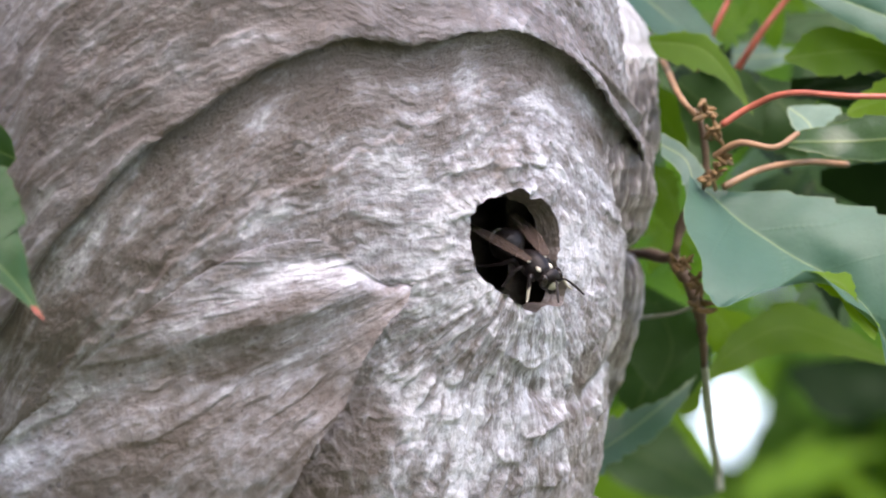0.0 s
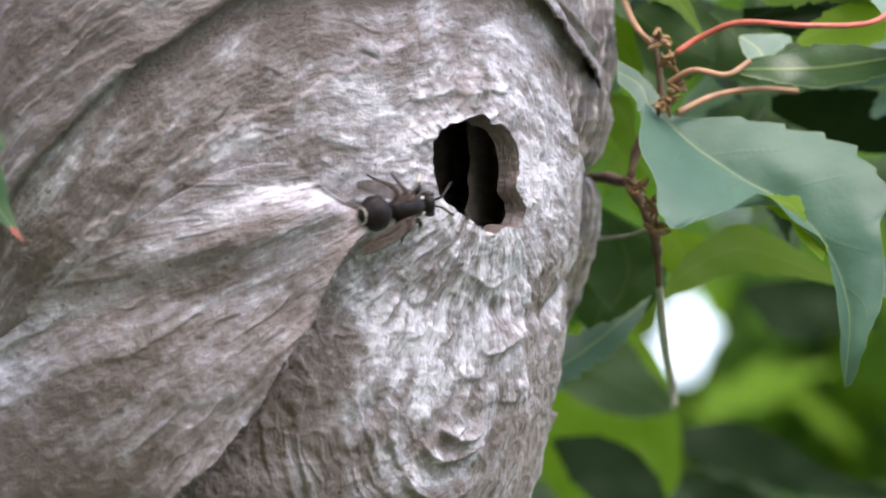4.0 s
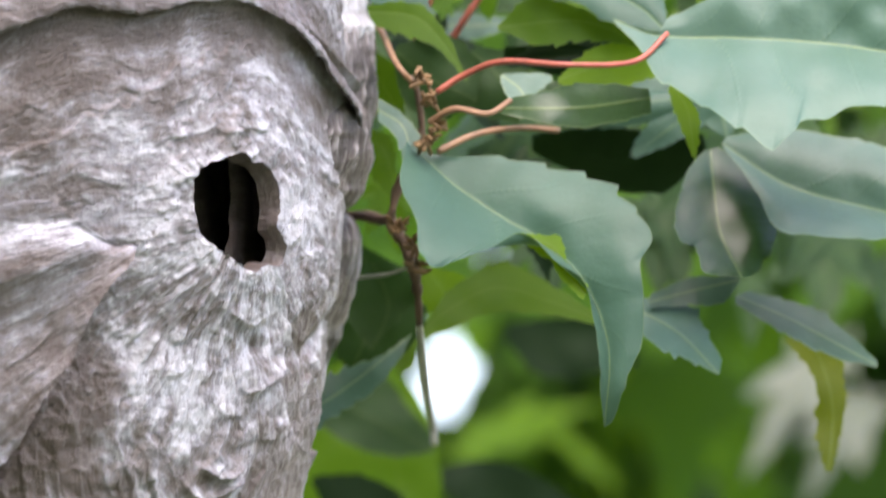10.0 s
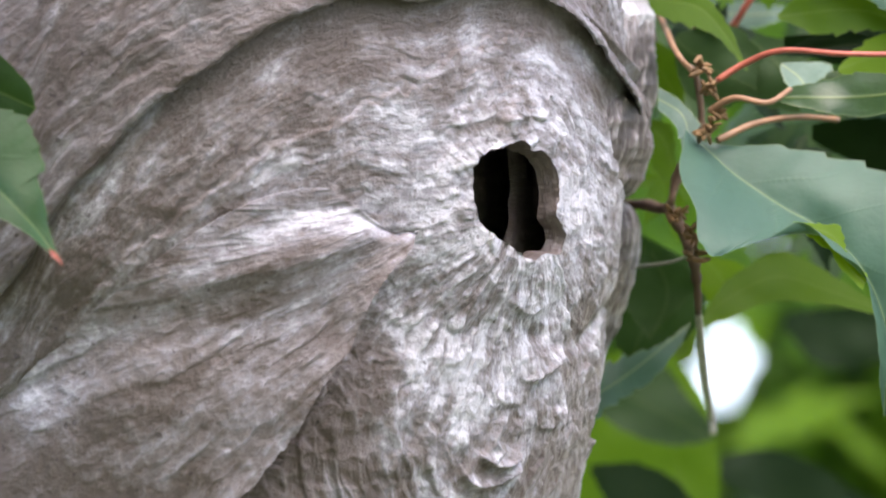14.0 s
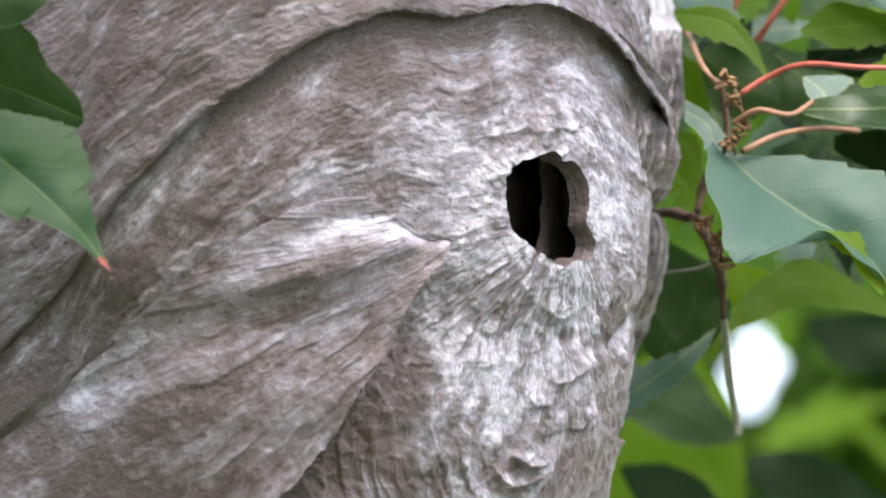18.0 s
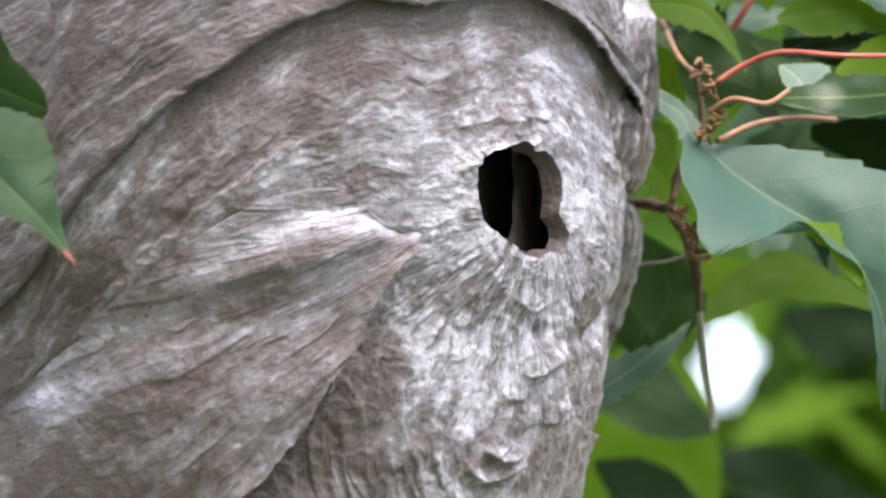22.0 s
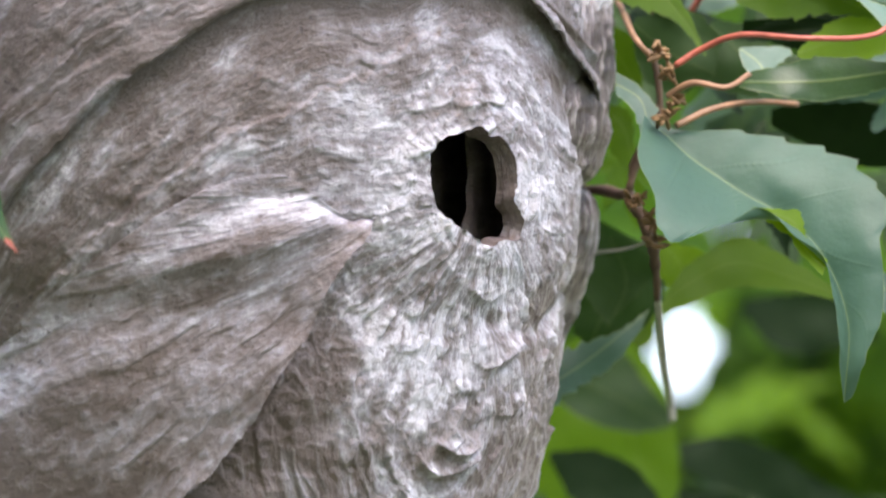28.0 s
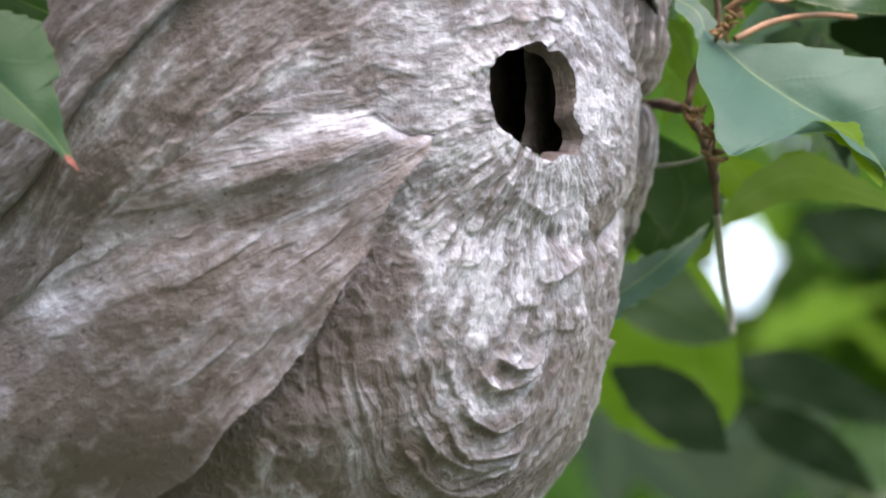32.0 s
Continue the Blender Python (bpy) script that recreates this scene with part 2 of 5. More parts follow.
leaf_green = leaf_material("leaf_blade", (0.03, 0.082, 0.056), (0.052, 0.116, 0.082), (0.05, 0.15, 0.015), 0.14, 0.4, 0.04, False, 0.24, 0.3)
# leaf_round is darker; for leaves in soft shade the colour carries it
leaf_round = leaf_material("leaf_blade_dull", (0.016, 0.044, 0.012), (0.027, 0.064, 0.019), (0.04, 0.12, 0.009), 0.16, 0.55, 0.0, False, 0.15, 0.12)
leaf_mid = leaf_material("leaf_blade_near", (0.016, 0.05, 0.014), (0.034, 0.086, 0.03), (0.05, 0.15, 0.012), 0.2, 0.36, 0.08, False, 0.5)
leaf_front = leaf_material("leaf_blade_lit_lobe", (0.016, 0.06, 0.018), (0.036, 0.098, 0.036), (0.05, 0.15, 0.012), 0.15, 0.45, 0.0, False, 0.22, 0.3)
# bright, lime and soft blades: light through the leaf is put into the colour
leaf_bright = leaf_material("leaf_blade_bright", (0.036, 0.095, 0.007), (0.055, 0.125, 0.009), (0.13, 0.25, 0.009), 0.45, 0.5, 0.0, False, 0.15, 0.2)
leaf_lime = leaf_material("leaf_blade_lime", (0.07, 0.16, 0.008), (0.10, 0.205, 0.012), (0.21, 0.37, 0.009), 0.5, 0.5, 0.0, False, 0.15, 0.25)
# sky sheen is put into this paler, bluish base colour
leaf_sheen = leaf_material("leaf_blade_sky_sheen", (0.052, 0.122, 0.086), (0.09, 0.17, 0.13), (0.06, 0.16, 0.02), 0.14, 0.4, 0.08, False, 0.32, 0.42)
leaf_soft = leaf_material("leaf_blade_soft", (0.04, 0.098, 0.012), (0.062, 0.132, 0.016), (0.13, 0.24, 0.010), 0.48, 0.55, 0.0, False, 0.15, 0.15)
leaf_olive = leaf_material("leaf_blade_yellowing", (0.062, 0.088, 0.008), (0.10, 0.125, 0.010), (0.16, 0.21, 0.008), 0.4, 0.55, 0.0, False, 0.15, 0.3)
# near-black copy of the blade: deep shade is put into its colour
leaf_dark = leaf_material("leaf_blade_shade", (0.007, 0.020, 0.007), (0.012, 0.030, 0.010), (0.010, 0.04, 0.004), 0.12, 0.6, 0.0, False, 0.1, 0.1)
leaf_pale = leaf_material("leaf_underside", (0.095, 0.125, 0.085), (0.15, 0.175, 0.135), (0.15, 0.21, 0.075), 0.25, 0.6, 0.1)
leaf_far = leaf_material("leaf_blade_far", (0.026, 0.078, 0.012), (0.044, 0.112, 0.02), (0.115, 0.25, 0.014), 0.5, 0.7, 0.0, True, 0.1)
leaf_deep = leaf_material("leaf_blade_deep", (0.020, 0.060, 0.013), (0.034, 0.084, 0.021), (0.078, 0.19, 0.012), 0.4, 0.7, 0.0, True, 0.1)
petiole_red = plain("petiole_red", (0.37, 0.095, 0.06), 0.4, 0.3, 300)
petiole_tan = plain("petiole_tan", (0.29, 0.165, 0.09), 0.5, 0.3, 300)
stalk_green = plain("stalk_green", (0.34, 0.36, 0.27), 0.6, 0.3, 300)
bark = plain("bark", (0.13, 0.085, 0.055), 0.8, 0.45, 250)
bud_brown = plain("bud_scale", (0.20, 0.12, 0.05), 0.7, 0.5, 500)
trunk_bark = plain("trunk_bark", (0.16, 0.13, 0.11), 0.85, 0.4, 30)
chitin = plain("black_chitin", (0.012, 0.009, 0.009), 0.42, 0.4, 900, 0.0, 0.22)
ivory = plain("ivory_chitin", (0.46, 0.43, 0.35), 0.4, 0.2, 900)
eye_black = plain("compound_eye", (0.02, 0.014, 0.012), 0.2, 0.3, 3000)
grass = plain("meadow_grass", (0.045, 0.06, 0.025), 0.9, 0.5, 6)
wing_mat, _, _, wbs = shader("wing_membrane")
wbs.inputs["Base Color"].default_value, wbs.inputs["Roughness"].default_value = (0.08, 0.056, 0.045, 1), 0.55
wbs.inputs["Specular IOR Level"].default_value = 0.15
wbs.inputs["Alpha"].default_value = 0.78


# ---- building helpers ----
def mesh_from(name, verts, faces, material, smooth_on=True, attributes=()):
    me = bpy.data.meshes.new(name)
    me.from_pydata([tuple(map(float, v)) for v in verts], [], [tuple(map(int, f)) for f in faces])
    me.materials.append(material)
    for key, kind, values in attributes:
        a = me.attributes.new(key, kind, "POINT")
        a.data.foreach_set("vector" if kind == "FLOAT_VECTOR" else "value", np.asarray(values, np.float32).ravel())
    if smooth_on:
        me.polygons.foreach_set("use_smooth", [True] * len(me.polygons))
    me.update()
    return me


def attach(name, me, parent, label=""):
    ob = new(name, me)
    ob.parent = parent
    if parent.name == "hornet_nest":
        ob.matrix_parent_inverse = parent.matrix_basis.inverted()
    return tagged(ob, label=label)


def part(name, bm, material, parent, label=""):
    me = bpy.data.meshes.new(name)
    bm.normal_update()
    bm.to_mesh(me)
    bm.free()
    me.materials.append(material)
    me.polygons.foreach_set("use_smooth", [True] * len(me.polygons))
    return attach(name, me, parent, label)


def grid_faces(rows, cols, wrap=False):
    i, j = np.meshgrid(np.arange(rows - 1), np.arange(cols if wrap else cols - 1), indexing="ij")
    i, j = i.ravel(), j.ravel()
    k = (j + 1) % cols
    return np.stack([i * cols + j, i * cols + k, (i + 1) * cols + k, (i + 1) * cols + j], 1)


def tube(points, radii, sides=8, knots=0.0, seed=0):
    """Verts and faces of a tapered round tube along world points."""
    p = np.asarray(points, float)
    rad = np.broadcast_to(np.asarray(radii, float), (len(p),)) if np.ndim(radii) == 0 else np.interp(np.linspace(0, 1, len(p)), np.linspace(0, 1, len(radii)), radii)
    rad = rad * (1 + knots * fbm(np.arange(len(p)) * 0.45, np.zeros(len(p)) + seed, seed, 2))
    t = np.gradient(p, axis=0)
    t /= np.linalg.norm(t, axis=1)[:, None] + 1e-12
    side = np.cross(t, np.array([0.31, 0.85, 0.42]))
    side /= np.linalg.norm(side, axis=1)[:, None] + 1e-12
    up = np.cross(t, side)
    an = np.linspace(0, 2 * np.pi, sides, endpoint=False)
    ring = p[:, None] + rad[:, None, None] * (np.cos(an)[None, :, None] * side[:, None] + np.sin(an)[None, :, None] * up[:, None])
    verts = np.vstack([ring.reshape(-1, 3), p[:1], p[-1:]])
    faces = [tuple(f) for f in grid_faces(len(p), sides, True)]
    n0, n1, last = len(p) * sides, len(p) * sides + 1, (len(p) - 1) * sides
    for k in range(sides):
        faces.append((n0, (k + 1) % sides, k))
        faces.append((n1, last + k, last + (k + 1) % sides))
    return verts, faces


def stem(name, plan_points, radii, material, parent, sides=8, knots=0.0, label="", n=40, seed=0):
    q = spline(plan_points, n)
    v, f = tube(place(q[:, 0], q[:, 1], q[:, 2]), np.asarray(radii, float) * 1e-3, sides, knots, seed)
    return attach(name, mesh_from(name, v, f, material), parent, label)


# ---- ground ----
gv = [(-400, -400, 0), (400, -400, 0), (400, 400, 0), (-400, 400, 0)]
tagged(new("ground", mesh_from("ground", gv, [(0, 1, 2, 3)], grass, False)), label="short green grass under the maple trees", category="ground", kind="structure")

# ---- the nest ----
AXIS, DEPTH = 200.0, 55.0     # the nest's upright axis in the plan, and how far it lies behind the entrance
PROFILE = spline([(0, -900), (260, -880), (560, -760), (760, -520), (850, -220), (884, 0), (898, 120), (907, 260), (909, 380), (904, 480), (895, 580),
                  (872, 668), (866, 740), (858, 820), (846, 880), (832, 945), (812, 1025), (782, 1087), (742, 1140), (678, 1215), (596, 1272), (505, 1316), (330, 1362), (0, 1385)], 2250)
V_ALL, R_ALL = PROFILE[:, 1], PROFILE[:, 0]


def radius(v):
    return np.interp(v, V_ALL, R_ALL)


def on_nest(a, v, off=0.0, r=None, back=0.0):
    """World places on the nest's skin: angle a round the axis (0 faces the camera), height v, off proud of it."""
    r = (radius(v) if r is None else r) + off
    return place(AXIS + r * np.sin(a), v, DEPTH + back - 0.1 * r * np.cos(a))


def angle_of(u, v, off=0.0):
    return np.arcsin(np.clip((np.asarray(u, float) - AXIS) / (radius(v) + off), -1, 1))


LEDGE = spline([(-330, 900), (-200, 780), (-100, 680), (0, 575), (60, 470), (150, 370), (260, 265), (350, 205), (480, 118), (560, 90), (620, 68), (680, 72), (760, 80),
                (840, 60), (910, 55), (960, 70), (1010, 100), (1055, 142), (1090, 190), (1120, 232), (1142, 275)], 400)
RIDGE = spline([(727, 497), (700, 503), (675, 500), (640, 478), (600, 446), (560, 424), (500, 428), (420, 452), (300, 522), (150, 640), (0, 760), (-200, 915), (-420, 1080)], 420)
HEM = spline([(727, 497), (706, 524), (690, 546), (650, 592), (612, 650), (590, 710), (552, 770), (522, 822), (500, 870), (466, 912), (415, 978), (345, 1040), (285, 1120),
              (185, 1185), (85, 1240), (0, 1268), (-80, 1285)], 420)
ENTRY = (915.0, 455.0)
ENTRY_A = float(angle_of(*ENTRY))
ENTRY_U = 910 * ENTRY_A


# curved folds on the lower lobe: centre u, v, radius, first and last degrees (clockwise from the right), height
FOLDS = [(893, 335, 40, -125, -55, 9), (870, 300, 60, -60, 10, 6), (935, 706, 64, -30, 105, 10), (876, 882, 52, 20, 155, 12), (856, 902, 72, 15, 160, 12), (838, 955, 92, 25, 165, 10), (800, 985, 135, 30, 170, 9), (790, 990, 178, 35, 160, 9),
         (770, 985, 232, 40, 150, 8), (745, 975, 290, 48, 140, 8), (905, 760, 60, 60, 150, 5), (962, 820, 44, 0, 120, 5), (715, 905, 55, -60, 60, 8),
         (640, 900, 70, -50, 60, 7), (930, 590, 60, 30, 150, 7), (760, 620, 130, 40, 90, 5)]


def fold_height(u, v):
    h = np.zeros_like(u)
    for k, (cu, cv, r, d0, d1, top) in enumerate(FOLDS):
        du, dv = (u - cu) / 0.8, v - cv
        near = (np.abs(du) < r + 60) & (np.abs(dv) < r + 60)
        x, y = du[near], dv[near]
        s = np.hypot(x, y) - r + 9 * fbm(x / 34 + 7 * k, y / 34, 200 + k, 2)
        an = np.degrees(np.arctan2(y, x))
        an = np.where(an < d0 - 60, an + 360, an)
        ends = smooth(d0, d0 + 25, an) * smooth(d1, d1 - 25, an)
        h[near] += top * ends * np.where(s > 0, np.exp(-s / 4.0), np.exp(s / 24.0))
    return h


STRIP = spline([(-300, 1000), (60, 690), (267, 500), (407, 388), (558, 322), (698, 240), (901, 140), (1010, 130), (1100, 200)], 300)


def body_relief(a, v):
    """How far the pulp stands proud, its three flow coordinates and their shares."""
    U, V = 910 * a, v
    du, dv = U - ENTRY_U, V - ENTRY[1]
    rr, ang = np.hypot(du, dv) + 1e-6, np.arctan2(dv, du)
    ledge = np.interp(AXIS + radius(v) * np.sin(a), LEDGE[:, 0], LEDGE[:, 1], left=900, right=240)
    warp = 9 * fbm(U / 90, V / 90, 5)
    band = np.stack([U * 0.9 - V * 0.45, (V - ledge) * 0.9 + warp + 0.12 * U, np.zeros_like(U)], 1)
    th = np.arctan2(du, dv)
    whole = smooth(3.1, 2.4, np.abs(th))
    fan = np.stack([rr, np.cos(th) * 260 + warp * 0.8, np.sin(th) * 260], 1)
    fan_flat = np.stack([rr, th * 260 + warp * 0.8], 1)
    ca, cv = 910 * float(angle_of(850, 900)), 860.0
    ra = np.hypot((U - ca) * 0.9, V - cv)
    arc = np.stack([np.arctan2(U - ca, V - cv) * 170, ra + warp * 2.2, np.zeros_like(U) + 90], 1)
    down = smooth(-0.25, 0.45, np.sin(ang)) * smooth(1500, 700, rr)
    near = smooth(330, 150, rr)
    fan_share = np.clip(np.maximum(down, near * 0.25), 0, 1) * smooth(-150, 150, U)
    arc_share = smooth(850, 960, V) * smooth(520, 330, ra)
    ring = np.stack([ang * 150, rr + warp * 0.6], 1)
    ring_share = np.clip(smooth(0.95, 1.45, th) * smooth(330, 230, rr) * smooth(2.9, 2.3, th) + 0.75 * smooth(165, 115, rr) * whole, 0, 1)
    def scales(c, long, wide, seed):
        return flakes(c[:, 0], c[:, 1], long, wide, seed), flakes(c[:, 0], c[:, 1], long * 0.4, wide * 0.42, seed + 40)
    def blend(k, parts):
        out = parts[0][k]
        for values, share in ((parts[1], fan_share * whole), (parts[2], arc_share), (parts[3], ring_share)):
            out = out * (1 - share) + values[k] * share
        return out
    parts = [scales(band, 95, 50, 3), scales(fan_flat, 72, 33, 11), scales(arc, 130, 46, 23), scales(ring, 110, 30, 33)]
    coarse, fine = blend(0, parts), blend(1, parts)
    rough = np.maximum(np.maximum(np.maximum(near, fan_share), arc_share * 0.9), ring_share)
    patch = 0.45 + 1.1 * np.clip(0.5 + 1.3 * fbm(U / 140, V / 110, 61, 2), 0, 1)
    left = 0.35 + 0.65 * smooth(-0.35, 0.2, a)
    under = smooth(150, 30, V - ledge) * smooth(-0.1, 0.3, a)
    h = ((3.0 + 4.2 * rough) * coarse + (1.5 + 1.0 * rough) * fine) * patch * left * (1 - 0.85 * under)
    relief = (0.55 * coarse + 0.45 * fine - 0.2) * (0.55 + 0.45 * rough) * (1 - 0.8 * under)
    # crumpled sheets: broad dents, and sharp little ridges where they meet
    fu, fv = U + 22 * fbm(U / 70, V / 70, 141, 2), V + 22 * fbm(U / 70, V / 70, 143, 2)
    plates = np.abs(fbm(fu / 46, fv / 34, 149, 2))
    h += (0.8 + 1.6 * rough) * np.exp(-plates * 8.0) * (1 - under)
    h += ((2.4 + 3.0 * rough) * fbm(U / 52, V / 46, 31, 3) - (0.8 + 1.7 * rough) * np.abs(fbm(U / 38 + 9, V / 30, 35, 2)) + (0.5 + 0.3 * rough) * fbm(U / 17, V / 13, 37, 2)) * (1 - 0.6 * under)
    # the entrance stands in a low swelling, the sheet sinks in under the ledge above
    h += 16 * smooth(260, 90, rr) - 10 * smooth(170, 20, V - ledge) * (0.25 + 0.75 * smooth(-0.3, 0.25, a)) * smooth(1.5, 1.2, a)
    # under the hood the skin runs up into the lip in a hollow curve
    hung = V - ledge
    h += (0.72 + 0.22 * smooth(0.5, 0.9, a)) * (5 + 8 * smooth(-0.15, 0.3, a) + 14 * smooth(0.6, 0.95, a) + 10 * smooth(0.6, 1.1, a)) * np.exp(-np.maximum(hung, 0) / 34.0) * smooth(-22, -4, hung) * smooth(-0.4, 0.0, a)
    # a layer ends in a torn lip along the strip of brown pulp
    below = V - np.interp(AXIS + radius(v) * np.sin(a), STRIP[:, 0], STRIP[:, 1]) + 26 * fbm(U / 60, V / 60, 303, 3) + 22 * fbm(U / 30, V / 30, 307, 2)
    torn = smooth(-4, 4, below) * np.exp(-np.maximum(below, 0) / 60.0) * smooth(-200, 100, U) * smooth(1010, 850, AXIS + radius(v) * np.sin(a))
    h += 6 * torn
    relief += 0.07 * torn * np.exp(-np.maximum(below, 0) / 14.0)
    # a crease runs out to the side below the entrance, the lower lobe swells under it
    crease = V - (672 + 40 * np.sin((U - 880) / 120.0))
    h -= 10 * np.exp(-(crease / 16.0) ** 2) * smooth(840, 960, U)
    h += 4 * np.exp(-((V - 745) / 45.0) ** 2) * smooth(820, 960, U)
    folds = fold_height(AXIS + radius(v) * np.sin(a), V)
    h += 1.6 * folds
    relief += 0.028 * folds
    # the skin sinks beside the hem of the fan sheet
    u_here = AXIS + radius(v) * np.sin(a)
    hem_u = np.interp(v, HEM[:, 1], HEM[:, 0], left=900, right=-200)
    h -= 34 * smooth(-60, -10, u_here - hem_u) * smooth(190, 0, u_here - hem_u) * smooth(520, 620, V)
    h -= (26 + 30 * fbm(U / 40, V / 22, 311, 2)) * smooth(-60, -10, u_here - hem_u) * smooth(42, 4, u_here - hem_u + 16 * fbm(U / 30, V / 14, 313, 2)) * smooth(490, 540, V) * smooth(1040, 800, V)
    # and lies lower beneath the sheet itself
    h -= 18 * smooth(-10, -60, u_here - hem_u) * smooth(5, 50, V - np.interp(u_here, RIDGE[::-1, 0], RIDGE[::-1, 1]))
    return h, band, fan, arc, fan_share, arc_share, relief


nest = tagged(new("hornet_nest"), label="grey striped paper hornet nest hanging among maple leaves, open entrance", category="wasp nest")
nest.location = Vector(place(ENTRY[0], ENTRY[1], 6.0))
bpy.context.view_layer.update()
cam.data.dof.focus_object = nest

# rows follow the profile, columns go round; fine on the side that shows
keep = np.r_[np.arange(0, 840, 20), np.arange(840, 2250, 2)]
keep = keep[(keep > 0) & (keep < 2249)]
row_v, row_r = V_ALL[keep], R_ALL[keep]
cols = np.radians(np.r_[np.arange(-180, -34, 5), np.arange(-34, 100, 0.16), np.arange(112, 180, 5)])
A, V = np.meshgrid(cols, row_v)
RR = np.repeat(row_r[:, None], len(cols), 1)
h, band, fan, arc, fan_share, arc_share, relief = body_relief(A.ravel(), V.ravel())
fade = smooth(0, 160, RR.ravel())
# paler round and below the entrance, darker towards the bottom
pale_r = np.hypot(910 * A.ravel() - ENTRY_U, (V.ravel() - 600) * 0.8)
pulp_and_shade = 0.112 * smooth(480, 120, pale_r + 60 * fbm(A.ravel() * 9, V.ravel() / 90, 301, 2)) + 0.008 - 0.105 * smooth(670, 900, V.ravel())
# brown pulp strip laid along the upper sheet, with the ledge's shade painted in
u_at = AXIS + RR.ravel() * np.sin(A.ravel())
brown = smooth(26, -26, V.ravel() - np.interp(u_at, STRIP[:, 0], STRIP[:, 1]) + 34 * fbm(A.ravel() * 14, V.ravel() / 60, 303, 3))
pulp_and_shade -= (0.06 + 0.02 * smooth(150, 480, u_at) - 0.06 * smooth(220, -40, u_at)) * brown
# shade under the hood, painted as a browner tone on the strip
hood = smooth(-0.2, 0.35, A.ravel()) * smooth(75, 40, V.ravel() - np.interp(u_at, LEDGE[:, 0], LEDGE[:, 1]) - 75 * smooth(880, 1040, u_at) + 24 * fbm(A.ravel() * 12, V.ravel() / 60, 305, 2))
# shade beside the fan sheet's hem, painted in as a brown tone
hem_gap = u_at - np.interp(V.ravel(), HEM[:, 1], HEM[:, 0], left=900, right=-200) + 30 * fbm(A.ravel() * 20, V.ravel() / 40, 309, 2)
pulp_and_shade -= 0.115 * smooth(210, 20, hem_gap) * smooth(500, 580, V.ravel())
# raised pulp is tinted paler, hollows darker; the hood's shade is painted in
pulp_and_shade += 0.26 * relief * (1 - hood) * (1 - 0.6 * brown) * (1 - 0.4 * smooth(700, 900, V.ravel())) - 0.13 * hood * (1 - 0.6 * smooth(0.5, 0.9, A.ravel()))
AX, VX = A.ravel().copy(), V.ravel().copy()


OUTLINE = spline([(836, 384), (850, 360), (887, 345), (918, 333), (936, 350), (960, 355), (982, 384), (990, 433), (986, 470), (1000, 498), (1003, 522), (993, 541),
                  (966, 541), (942, 553), (906, 532), (860, 499), (842, 472), (835, 434), (836, 384)], 1200)


def entry_edge(k, grow=1.0, shift=0.0, torn=1.0):
    """The torn outline of the entrance, as (u, v) at the fractions k of a turn."""
    an = 2 * np.pi * np.asarray(k, float)
    jag = torn * (3.6 * fbm(np.cos(an) * 4 + 7, np.sin(an) * 4, 51, 3) + 1.6 * fbm(np.cos(an) * 11, np.sin(an) * 11 + 3, 57, 2))
    w = np.asarray(k, float) * 1199
    x, y = np.interp(w, np.arange(1200), OUTLINE[:, 0]) - ENTRY[0], np.interp(w, np.arange(1200), OUTLINE[:, 1]) - ENTRY[1]
    size = np.hypot(x, y)
    return ENTRY[0] + x * (1 + jag / size) * grow + shift, ENTRY[1] + y * (1 + jag / size) * grow


ek = np.arange(360) / 360.0
eu, ev = entry_edge(ek)
ea = angle_of(eu, ev, 16)
poly = np.stack([910 * ea, ev], 1)


def inside_poly(px, py, poly):
    x1, y1 = poly[:, 0], poly[:, 1]
    x2, y2 = np.roll(x1, -1), np.roll(y1, -1)
    hit = ((y1[None] > py[:, None]) != (y2[None] > py[:, None])) & (px[:, None] < (x2 - x1)[None] * (py[:, None] - y1[None]) / ((y2 - y1)[None] + 1e-9) + x1[None])
    return hit.sum(1) % 2 == 1


def cut_opening(ax, vx, faces, poly):
    """Takes the faces inside the outline away and draws the border onto it."""
    px, py = 910 * ax, vx.copy()
    cand = np.where((np.abs(px - poly[:, 0].mean()) < 260) & (np.abs(py - poly[:, 1].mean()) < 220))[0]
    ins = inside_poly(px[cand], py[cand], poly)
    d2 = (px[cand][:, None] - poly[None, :, 0]) ** 2 + (py[cand][:, None] - poly[None, :, 1]) ** 2
    near = d2.argmin(1)
    dist = np.sqrt(d2.min(1)) * np.where(ins, -1, 1)
    sd = np.full(len(px), 1e3)
    sd[cand] = dist
    ok = (sd[faces] > -7.0).all(1) & ~((sd[faces] < 0).all(1))
    pull = cand[ins]
    ax[pull] = poly[near[ins], 0] / 910
    vx[pull] = poly[near[ins], 1]
    return faces[ok]


faces = cut_opening(AX, VX, grid_faces(len(row_v), len(cols), True), poly)
rad = np.where(VX == V.ravel(), RR.ravel(), radius(VX))
top_pole, low_pole = place(AXIS, -900, DEPTH), place(AXIS, 1386, DEPTH)
verts = np.vstack([on_nest(AX, VX, h * fade, rad), top_pole[None], low_pole[None]])
nv, nc = len(AX), len(cols)
faces = [tuple(f) for f in faces]
for k in range(nc):
    faces.append((nv, (k + 1) % nc, k))
    faces.append((nv + 1, nv - nc + k, nv - nc + (k + 1) % nc))
pad = lambda x: np.vstack([x, x[:2]]) if x.ndim == 2 else np.r_[x, x[:2]]
